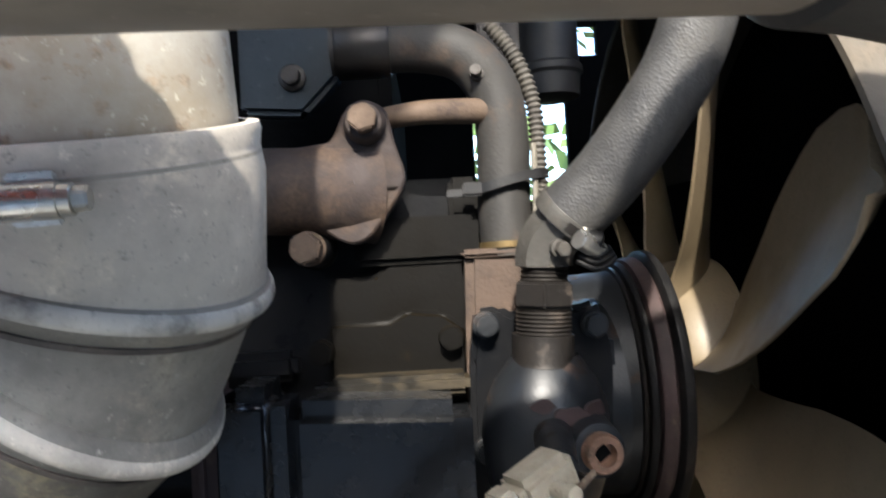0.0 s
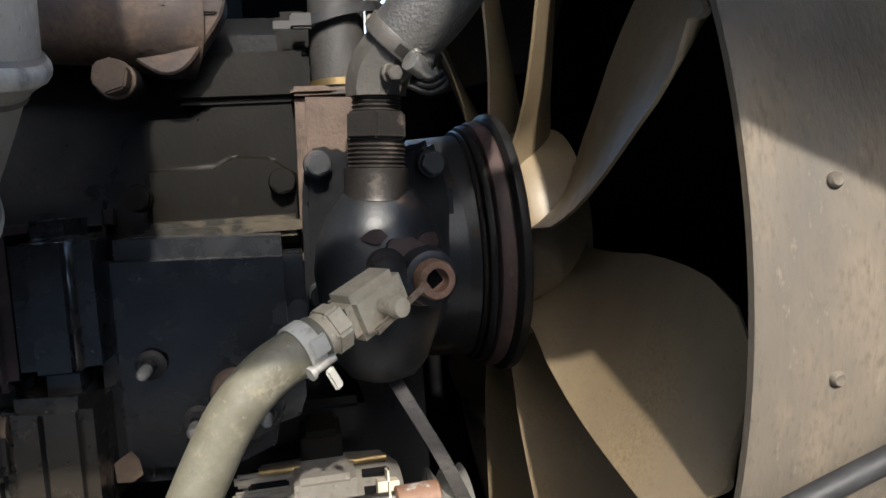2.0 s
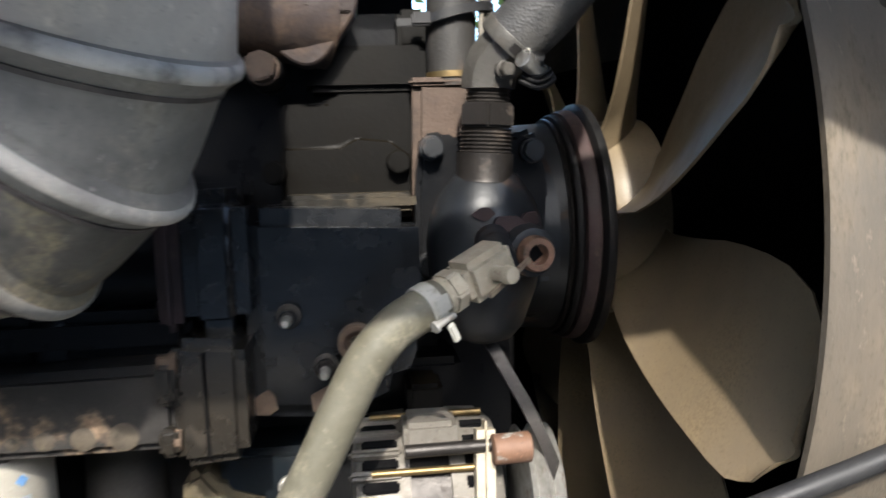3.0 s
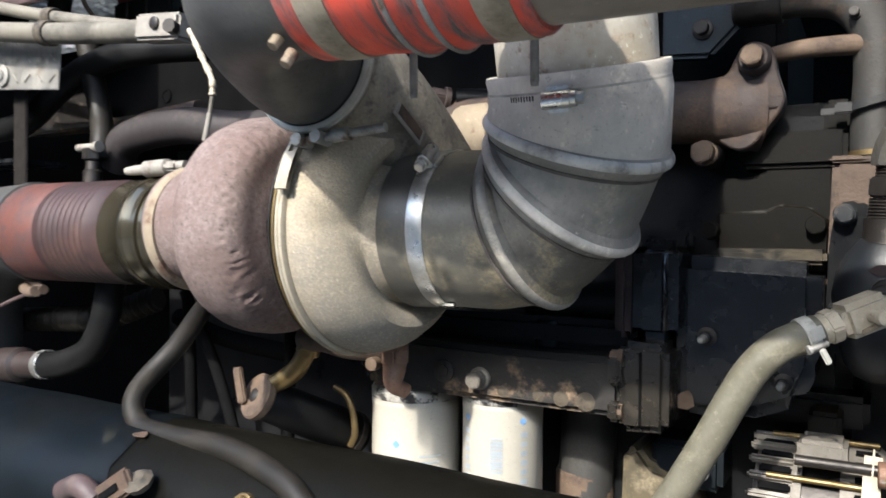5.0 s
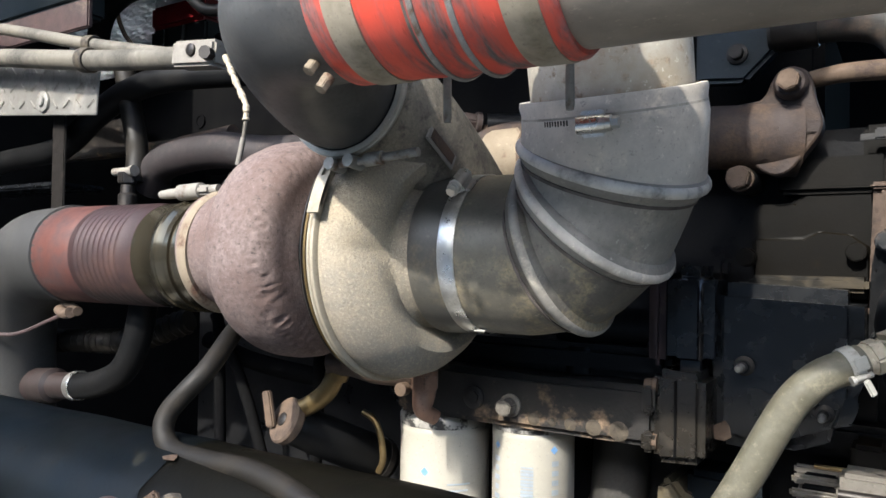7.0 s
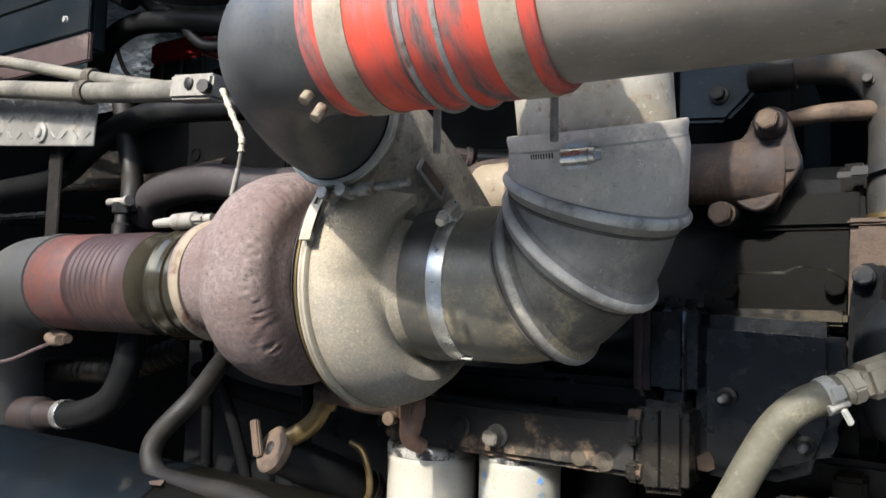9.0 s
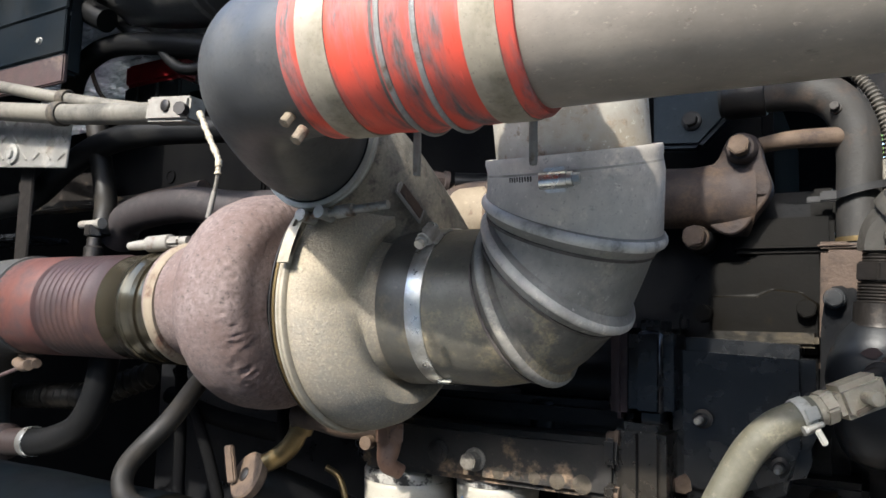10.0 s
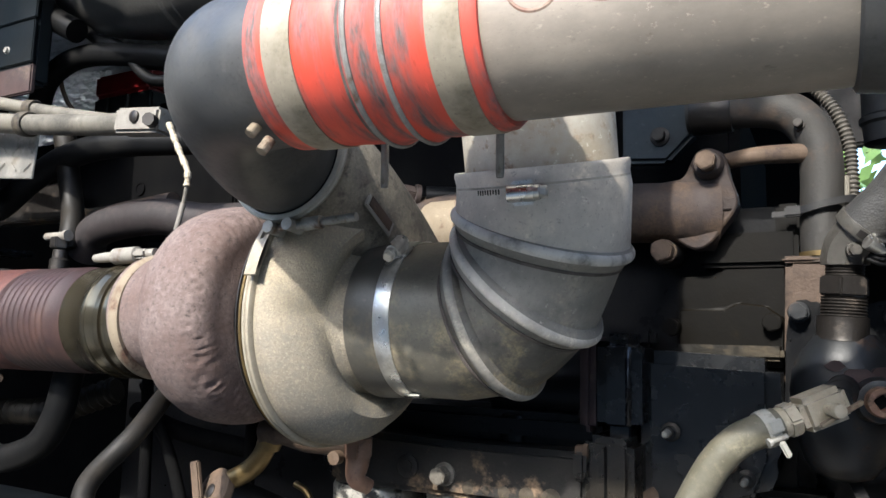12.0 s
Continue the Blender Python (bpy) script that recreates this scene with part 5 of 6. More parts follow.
def build_coolant_pipe():
    t = thing("thermostat_housing", (0.09, 0.74, 1.33), "copper-brown cast coolant housing", "housing")
    part("body", box((0.093, 0.745, 1.42), (0.078, 0.07, 0.162), 0.009, pose(0, 0, 0, 0, 2, 0)), PRIMER_RUST, t)
    part("top_lip", box((0.093, 0.745, 1.499), (0.079, 0.071, 0.008), 0.003), PRIMER_RUST, t)
    p = thing("coolant_pipe", (0.1, 0.73, 1.5), "grimy steel coolant pipe bending over the engine front", "pipe")
    pts = [(0.099, 0.735, 1.495), (0.099, 0.735, 1.55), (0.101, 0.735, 1.61), (0.095, 0.735, 1.655), (0.07, 0.735, 1.69), (0.03, 0.735, 1.703), (-0.02, 0.735, 1.705), (-0.06, 0.735, 1.705)]
    b = part("tube", tube(pts, 0.0255, 30, 10), material("grimy_pipe", (0.015, 0.014, 0.0126), (0.026, 0.024, 0.021), 0.7, 0.1, 20, 0.3, 260, (0.055, 0.038, 0.027), 18, 0.6, 0.06), p)
    part("joint_collar", lathe([(0, 0.0275), (0.006, 0.0275)], (0.099, 0.735, 1.503), (0, 0, 1), 30), BRASS, b)
    part("sleeve", lathe([(0, 0.0285), (0.002, 0.030), (0.05, 0.030), (0.052, 0.0285)], (-0.055, 0.735, 1.705), (1, 0, 0), 30), STEEL_DARK, b)
    part("branch", tube([(0.092, 0.728, 1.635), (0.05, 0.715, 1.634), (0.02, 0.715, 1.634), (-0.01, 0.73, 1.634)], lambda u: 0.0125 - 0.002 * u, 18), RUST_BROWN, p, "rusty branch stub")
    bolt((0.078, 0.712, 1.668), (-0.2, -1, 0.2), 0.012, p, STEEL_DARK, 0.01)
    z = thing("cable_tie", (0.09, 0.71, 1.55), "black cable tie round pipe and conduit", "cable tie")
    path = [(0.068, 0.716, 1.558), (0.085, 0.705, 1.561), (0.105, 0.703, 1.566), (0.13, 0.712, 1.571), (0.142, 0.73, 1.572)]
    rows = smooth_path(path, 6)
    up = Vector((0, 0, 1))
    loops = []
    for i, c in enumerate(rows):
        tg = (rows[min(i + 1, len(rows) - 1)] - rows[max(i - 1, 0)]).normalized()
        n = tg.cross(up)
        loops.append([c + up * 0.0045 + n * 0.0012, c + up * 0.0045 - n * 0.0012, c - up * 0.0045 - n * 0.0012, c - up * 0.0045 + n * 0.0012])
    part("strap", rings(loops), PLASTIC_BLACK, z)
    part("lock", box((0.068, 0.713, 1.559), (0.02, 0.01, 0.013), 0.002), PLASTIC_BLACK, z)
    part("tail", box((0.052, 0.714, 1.556), (0.018, 0.002, 0.008), 0.0008), PLASTIC_BLACK, z)
    c = thing("wire_conduit", (0.13, 0.74, 1.5), "dusty corrugated wire conduit beside the coolant pipe", "conduit")
    cp = [(0.095, 0.745, 1.725), (0.118, 0.74, 1.69), (0.132, 0.735, 1.645), (0.134, 0.73, 1.60), (0.133, 0.725, 1.555), (0.128, 0.715, 1.52), (0.122, 0.70, 1.49)]
    part("loom", tube(cp, lambda u: 0.0072 + 0.0012 * math.sin(u * 300), 14, 40), CONDUIT_TAN, c)
    part("loose_wire", tube([(0.128, 0.718, 1.60), (0.126, 0.712, 1.54), (0.12, 0.70, 1.50)], 0.003, 8), PIPE_PAINT, c)


build_pump()
build_upper_hose()
build_drain_hose()
build_coolant_pipe()


# ---- fan and belt drive ----
def build_pulley():
    t = thing("fan_pulley", (0.27, 0.98, 1.16), "black fan pulley drum with a worn brown belt track", "pulley")
    R, c = 0.165, (0.295, 0.98, 1.33)
    belt = material("belt_black", (0.006, 0.006, 0.0065), (0.010, 0.0095, 0.0095), 0.5, 0, 30, 0.1, 200, (0.03, 0.022, 0.018), 16, 0.66, 0.1, spec=0.2)
    part("drum", lathe([(-0.12, 0.10), (-0.115, 0.132), (-0.10, 0.138), (-0.06, 0.140), (-0.046, 0.141), (-0.042, 0.136)], c, (1, 0, 0), 90), PUMP_BLUE, t, "blue-black painted drum")
    part("wear_ring", lathe([(-0.046, 0.138), (-0.045, 0.1455), (-0.0425, 0.147), (-0.040, 0.1455), (-0.039, 0.138)], c, (1, 0, 0), 90), STEEL_DARK, t, "worn bare steel ring")
    part("inner_flange", lathe([(-0.039, 0.13), (-0.038, 0.150), (-0.034, 0.1525), (-0.031, 0.1525), (-0.028, 0.148), (-0.026, 0.13)], c, (1, 0, 0), 90), belt, t)
    part("belt_track", lathe([(-0.028, 0.14), (-0.026, 0.1545), (-0.022, 0.157), (-0.012, 0.158), (-0.009, 0.1555), (-0.008, 0.14)], c, (1, 0, 0), 90), GREASY_MAROON, t, "brown worn belt track")
    part("outer_flange", lathe([(-0.009, 0.13), (-0.008, 0.159), (-0.004, R), (0.002, R + 0.001), (0.006, R), (0.008, 0.155), (0.008, 0.08)], c, (1, 0, 0), 90), belt, t)


def between(table, r):
    """Straight-line value of a table of (r, value) pairs."""
    for (r0, v0), (r1, v1) in zip(table, table[1:]):
        if r <= r1:
            return v0 + (v1 - v0) * (r - r0) / (r1 - r0)
    return table[-1][1]


def build_fan():
    t = thing("cooling_fan", (0.40, FAN_Y, FAN_Z), "dusty tan nine-bladed moulded cooling fan", "fan")
    part("hub", lathe([(-0.062, 0.05), (-0.06, 0.11), (-0.052, 0.134), (-0.035, 0.147), (0.0, 0.152), (0.04, 0.152), (0.05, 0.12)], (0.385, FAN_Y, FAN_Z), (1, 0, 0), 72), FAN_GREY, t)
    part("drive_shaft", lathe([(0, 0.05), (0.06, 0.05)], (0.28, 1.0, FAN_Z), (1, 0.9, 0), 28), STEEL_DARK, t)
    lead = [(0.13, 16.0), (0.15, 10.0), (0.18, 6.0), (0.25, 6.5), (0.325, 4.0), (0.44, -0.4), (0.52, -3.0), (0.545, -5.0), (0.556, -8.5)]
    trail = [(0.13, -30.0), (0.16, -24.0), (0.226, -25.0), (0.339, -27.0), (0.44, -26.0), (0.508, -22.5), (0.545, -17.0), (0.556, -11.0)]
    steps = [0.13, 0.14, 0.15, 0.165, 0.18, 0.21, 0.25, 0.29, 0.325, 0.37, 0.41, 0.45, 0.49, 0.52, 0.535, 0.546, 0.556]
    for k in range(9):
        base = 208 + 40 * k
        loops = []
        for r in steps:
            a0, a1 = radians(base + between(lead, r)), radians(base + between(trail, r))
            root = max(0.0, (0.2 - r) / 0.07)
            x0, x1 = 0.335 - 0.006 * root, 0.412 + 0.006 * root
            if r > 0.508:
                # the rounded tip is cut from the same twisted sheet
                x0, x1 = (0.335 + 0.077 * (-2.5 - between(edge, r)) / 20.0 for edge in (lead, trail))
            p0 = Vector((x0, FAN_Y + r * math.cos(a0), FAN_Z + r * math.sin(a0)))
            p1 = Vector((x1, FAN_Y + r * math.cos(a1), FAN_Z + r * math.sin(a1)))
            mid = radians(base + (between(lead, r) + between(trail, r)) / 2)
            nrm = Vector((0, math.cos(mid), math.sin(mid))).cross(p1 - p0).normalized()
            nrm = nrm if nrm.x < 0 else -nrm
            front, back = [], []
            for j in range(13):
                q = j / 12
                p = p0.lerp(p1, q) - nrm * 0.013 * 4 * q * (1 - q)
                thick = 0.0012 + 0.0022 * math.sin(math.pi * (0.08 + 0.84 * q))
                front.append(p + nrm * thick)
                back.append(p - nrm * thick)
            loops.append(front + back[::-1])
        part("blade", rings(loops), FAN_GREY, t)


def build_shroud():
    t = thing("fan_shroud", (0.40, FAN_Y, 0.7), "dusty tan fan shroud ring with rivets", "fan shroud")
    R = SHROUD_R
    prof = [(0.30, R + 0.03), (0.02, R + 0.002), (0.004, R), (0.0, R + 0.003), (0.001, R + 0.009), (0.006, R + 0.012), (0.03, R + 0.014), (0.07, R + 0.021), (0.12, R + 0.026), (0.20, R + 0.04), (0.30, R + 0.05)]
    part("ring", lathe(prof, (SHROUD_X, FAN_Y, FAN_Z), (1, 0, 0), 140, closed_ends=False), SHROUD_TAN, t)
    for k in range(24):
        a = radians(173.7 + (k - 6) * 13.8)
        rr = R + 0.0205
        n = Vector((0, math.cos(a), math.sin(a)))
        p = Vector((SHROUD_X + 0.062, FAN_Y, FAN_Z)) + n * rr
        part("rivet", lathe([(-0.002, 0.0062), (0.001, 0.006), (0.003, 0.0042), (0.0025, 0.002)], p, n, 14), SHROUD_TAN, t)
    b = thing("guard_bar", (0.28, 0.3, 1.2), "black round guard bar crossing the shroud", "rail")
    part("bar", tube([(0.22, 0.45, 1.150), (0.331, 0.45, 1.183), (0.401, 0.45, 1.205), (0.62, 0.45, 1.272)], 0.0085, 18), PLASTIC_BLACK, b)


SHROUD_X, SHROUD_R = 0.361, 0.578


def build_strap():
    s = thing("alternator_strap", (0.16, 0.68, 1.1), "dark slotted adjusting strap above the alternator", "bracket")
    path = [(0.115, 0.70, 1.255), (0.135, 0.68, 1.215), (0.16, 0.665, 1.165), (0.178, 0.655, 1.115), (0.172, 0.655, 1.075)]
    rows = smooth_path(path, 6)
    loops = []
    for i, c in enumerate(rows):
        tg = (rows[min(i + 1, len(rows) - 1)] - rows[max(i - 1, 0)]).normalized()
        n = tg.cross(Vector((0, -1, 0.2))).normalized()
        d = n.cross(tg)
        loops.append([c + n * 0.006 + d * 0.003, c - n * 0.006 + d * 0.003, c - n * 0.006 - d * 0.003, c + n * 0.006 - d * 0.003])
    part("strap", rings(loops), STEEL_DARK, s)


TAN_CAST = material("oily_tan_casting", (0.085, 0.07, 0.042), (0.045, 0.038, 0.024), 0.5, 0, 22, 0.3, 220, (0.15, 0.125, 0.08), 24, 0.58, 0.06, 0.7, spec=0.3)
SPACER_RUST = material("chipped_orange_rust", (0.1232, 0.0644, 0.0364), (0.084, 0.04592, 0.028), 0.7, 0.1, 40, 0.2, 300, (0.2016, 0.1904, 0.168), 60, 0.62, 0.03)


def build_alternator():
    t = thing("alternator", (0.04, 0.66, 1.0), "dusty cast aluminium alternator with cooling slots", "alternator")
    o = Vector((-0.02, 0.70, 1.075))
    part("rear_shell", lathe([(0, 0.05), (0.005, 0.08), (0.02, 0.092), (0.055, 0.094)], o, (1, 0, 0), 48), ALT_ALU, t)
    part("stator", lathe([(0, 0.086), (0.038, 0.086)], o + Vector((0.055, 0, 0)), (1, 0, 0), 48), STEEL_DARK, t, "dark steel stator ring")
    part("front_shell", lathe([(0, 0.094), (0.035, 0.092), (0.05, 0.08), (0.055, 0.05)], o + Vector((0.093, 0, 0)), (1, 0, 0), 48), ALT_ALU, t)
    for k in range(13):
        a = radians(95 + k * 13)
        d = Vector((0, math.cos(a), math.sin(a)))
        tg = Vector((0, -math.sin(a), math.cos(a)))
        m = Matrix((Vector((1, 0, 0)), tg, d)).transposed().to_4x4()
        part("slot", box(o + Vector((0.028, 0, 0)) + d * 0.0925, (0.034, 0.011, 0.006), 0.002, m), BLACK_DEEP, t)
        part("rib", box(o + Vector((0.024, 0, 0)) + (d * math.cos(0.113) + tg * math.sin(0.113)) * 0.094, (0.05, 0.008, 0.012), 0.003, m), ALT_ALU, t)
        part("slot", box(o + Vector((0.118, 0, 0)) + d * 0.092, (0.026, 0.011, 0.006), 0.002, m), BLACK_DEEP, t)
    for a in (100, 140, 200, 235):
        d = Vector((0, math.cos(radians(a)), math.sin(radians(a))))
        part("through_bolt", lathe([(0, 0.0035), (0.11, 0.0035)], o + Vector((0.02, 0, 0)) + d * 0.098, (1, 0, 0), 10), BRASS, t)
    m = part("mounting_ear", box(o + Vector((0.122, -0.085, 0.058)), (0.017, 0.034, 0.10), 0.008, pose(0, 0, 0, -12, 3, 0), seg=4), VALVE_GREY, t, "pale cast mounting ear")
    part("spacer", lathe([(0, 0.0125), (0.001, 0.0138), (0.034, 0.0138), (0.035, 0.0125)], o + Vector((0.128, -0.095, 0.086)), (1, 0.05, 0), 28), SPACER_RUST, t, "rusty spacer tube with chipped paint")
    part("pivot_bolt", lathe([(0, 0.006), (0.09, 0.006)], o + Vector((0.05, -0.09, 0.088)), (1, 0.02, 0), 14), STEEL_DARK, t)
    part("pulley", lathe([(0, 0.03), (0.004, 0.07), (0.012, 0.058), (0.02, 0.07), (0.028, 0.058), (0.036, 0.07), (0.04, 0.03)], o + Vector((0.168, 0, 0.0)), (1, 0, 0), 44), ZINC_DULL, t)
    part("ear_block", box(o + Vector((0.075, -0.05, 0.092)), (0.05, 0.05, 0.03), 0.005), ALT_ALU, t, "oily cast ear")
    b = thing("alternator_bracket", (-0.14, 0.74, 1.0), "oily tan cast bracket beside the alternator", "bracket")
    part("casting", prism([(-0.19, 0.98), (-0.185, 1.12), (-0.165, 1.13), (-0.145, 1.105), (-0.10, 1.09), (-0.085, 1.02), (-0.09, 0.98)], -0.1, pose(0, 0.69, 0, 90, 0, 0), 0.008), TAN_CAST, b)
    part("cover", box((-0.105, 0.74, 1.11), (0.09, 0.08, 0.06), 0.008), CHASSIS_BLUE, b, "blue-black cover")
    bolt((-0.082, 0.68, 1.11), (0, -1, 0), 0.016, b, STEEL_BRIGHT, 0.01)
    u = thing("pump_bracket", (0.05, 0.75, 1.15), "dark oily bracket above the alternator", "bracket")
    part("casting", box((0.03, 0.78, 1.195), (0.14, 0.1, 0.04), 0.008), BLOCK_DARK, u)
    part("lug", box((0.055, 0.70, 1.19), (0.035, 0.06, 0.03), 0.005), PAINT_BROWN, u)


build_pulley()
build_fan()
build_shroud()
build_strap()
build_alternator()


# ---- rear of the bay ----
def build_rear_pipes():
    t = thing("fuel_pipe", (-1.2, 0.52, 1.75), "chipped pale-painted pipe ending in a corroded fitting block", "pipe")
    b = part("tube", tube([(-1.75, 0.52, 1.845), (-1.5, 0.52, 1.812), (-1.185, 0.52, 1.765), (-0.93, 0.52, 1.735)], 0.019, 22), PIPE_PAINT, t)
    f = part("fitting_block", box((-0.885, 0.52, 1.733), (0.105, 0.04, 0.042), 0.005, pose(0, 0, 0, 0, 6, 0)), FITTING_GREY, t, "whitish corroded fitting block")
    part("port", lathe([(0, 0.010), (0.004, 0.010), (0.005, 0.008)], (-0.885, 0.50, 1.737), (0, -1, 0), 16), STEEL_DARK, f)
    part("plug", lathe([(0, 0.011), (0.014, 0.011)], (-0.842, 0.50, 1.724), (0.3, -1, 0), 8), STEEL_DARK, f)
    u = thing("return_pipe", (-1.2, 0.55, 1.8), "thin pale pipe clipped along a thicker one", "pipe")
    part("tube", tube([(-1.75, 0.545, 1.925), (-1.54, 0.54, 1.883), (-1.236, 0.54, 1.808), (-0.953, 0.535, 1.745), (-0.90, 0.53, 1.735)], 0.0125, 18), PIPE_PAINT, u)
    c = thing("pipe_clip", (-1.2, 0.52, 1.75), "rusty saddle clip holding two pipes", "clip")
    for p, r, nm in (((-1.205, 0.52, 1.768), 0.0195, "saddle"), ((-1.225, 0.54, 1.806), 0.0130, "saddle")):
        band(p, (0.28, 0, -0.04), r, 0.024, 0.003, SCUFF_TAN, c, nm)


def build_tread_plate():
    t = thing("tread_plate", (-1.42, 0.565, 1.7), "bright aluminium tread plate bolted behind the exhaust", "metal plate")
    o, s = Vector((-1.43, 0.567, 1.757)), 0.125
    m = pose(0, 0, 0, 0, 5.2, 0)
    b = part("plate", box(o, (0.38, 0.004, s), 0.0012, m), ALU_PLATE, t)
    n = 0
    for i in range(9):
        for j in range(3):
            x, z = -0.165 + i * 0.042, -0.04 + j * 0.036
            tilt = 38 if (i + j) % 2 else -38
            p = o + m.to_3x3() @ Vector((x, -0.003, z))
            part("tread_bar", box(p, (0.026, 0.003, 0.006), 0.0014, m @ pose(0, 0, 0, 0, tilt, 0)), ALU_PLATE, b)
    bolt((-1.429, 0.562, 1.722), (0, -1, 0), 0.024, t, ZINC_DULL, 0.008, 1.5)
    g = thing("plate_support", (-1.43, 0.6, 1.5), "grey flat steel strut under the tread plate", "bracket")
    part("strut", box((-1.43, 0.60, 1.60), (0.045, 0.006, 0.26), 0.002), STEEL_DARK, g)


def build_rear_hoses():
    def hose(name, pts, r, mat, label, cat="rubber hose", seg=20):
        t = thing(name, pts[len(pts) // 2], label, cat)
        part("hose", tube(pts, r, seg), mat, t)
        return t
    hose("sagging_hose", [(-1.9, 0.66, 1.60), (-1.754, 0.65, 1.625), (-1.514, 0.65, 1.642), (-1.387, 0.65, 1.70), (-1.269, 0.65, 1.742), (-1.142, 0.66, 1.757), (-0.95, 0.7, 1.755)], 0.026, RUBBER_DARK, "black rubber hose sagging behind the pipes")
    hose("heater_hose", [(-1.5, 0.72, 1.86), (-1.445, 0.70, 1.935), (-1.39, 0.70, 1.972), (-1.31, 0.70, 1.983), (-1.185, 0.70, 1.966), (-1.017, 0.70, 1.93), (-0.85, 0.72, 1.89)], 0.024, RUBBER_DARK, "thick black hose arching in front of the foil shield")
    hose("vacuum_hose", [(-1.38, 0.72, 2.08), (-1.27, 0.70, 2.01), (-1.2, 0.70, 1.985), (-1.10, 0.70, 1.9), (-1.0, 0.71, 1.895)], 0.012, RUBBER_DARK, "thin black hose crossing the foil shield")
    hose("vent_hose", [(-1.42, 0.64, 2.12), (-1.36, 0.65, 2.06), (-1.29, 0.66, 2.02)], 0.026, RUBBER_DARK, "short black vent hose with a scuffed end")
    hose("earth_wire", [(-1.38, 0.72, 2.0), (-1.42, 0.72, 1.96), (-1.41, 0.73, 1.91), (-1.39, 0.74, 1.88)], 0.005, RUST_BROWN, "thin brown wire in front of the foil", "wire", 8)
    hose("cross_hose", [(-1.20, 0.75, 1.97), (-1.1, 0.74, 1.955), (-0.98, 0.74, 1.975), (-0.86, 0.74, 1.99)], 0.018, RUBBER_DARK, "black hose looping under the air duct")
    t = hose("turbo_oil_line", [(-1.23, 0.68, 1.545), (-1.19, 0.67, 1.585), (-1.12, 0.665, 1.6), (-1.0, 0.66, 1.605), (-0.88, 0.67, 1.59), (-0.7, 0.68, 1.585)], 0.034, material("scuffed_maroon_hose", (0.014, 0.009, 0.009), (0.009, 0.007, 0.0072), 0.7, 0, 20, 0.25, 240, (0.05, 0.038, 0.036), 22, 0.62, 0.08), "scuffed maroon hose lying behind the turbine")
    hose("side_stub_pipe", [(-1.30, 0.72, 1.61), (-1.2, 0.71, 1.63), (-1.02, 0.71, 1.645)], 0.018, MANIFOLD_IRON, "rusty pipe stub behind the turbine", "pipe")
    hose("upright_pipe", [(-1.30, 0.66, 1.80), (-1.27, 0.655, 1.72), (-1.235, 0.65, 1.62), (-1.225, 0.64, 1.55)], 0.022, RUBBER_HOSE, "dusty upright pipe behind the exhaust", "pipe")
    f = thing("line_fitting", (-1.22, 0.62, 1.5), "brass line fitting standing behind the exhaust clamp", "pipe fitting")
    part("nut", prism(hexagon(0.038), 0.022, turn_to((0, 0, 1), (-1.222, 0.62, 1.548)), 0.002), STEEL_DARK, f)
    part("body", lathe([(0, 0.018), (0.03, 0.018), (0.034, 0.014), (0.05, 0.013)], (-1.22, 0.62, 1.495), (0, 0, 1), 20), STEEL_DARK, f)
    part("tee", lathe([(-0.035, 0.008), (0.02, 0.008), (0.022, 0.011), (0.03, 0.011)], (-1.222, 0.615, 1.572), (1, 0, 0), 14), FITTING_GREY, f)
    c = thing("painted_cable", (-0.77, 0.5, 1.55), "cable crusted with white paint hanging behind the elbow", "cable")
    part("crust", tube([(-0.805, 0.50, 1.716), (-0.79, 0.5, 1.69), (-0.775, 0.5, 1.665), (-0.757, 0.5, 1.635), (-0.756, 0.5, 1.612)], lambda u: 0.0048 + 0.0007 * math.sin(u * 33) + 0.0004 * math.sin(u * 91), 12, 20), VALVE_GREY, c)
    part("cable", tube([(-0.756, 0.5, 1.615), (-0.759, 0.5, 1.596), (-0.762, 0.5, 1.58)], 0.003, 8), PIPE_PAINT, c)
    part("ferrule", tube([(-0.761, 0.5, 1.586), (-0.766, 0.5, 1.566), (-0.772, 0.5, 1.545)], 0.0042, 12), FITTING_GREY, c)


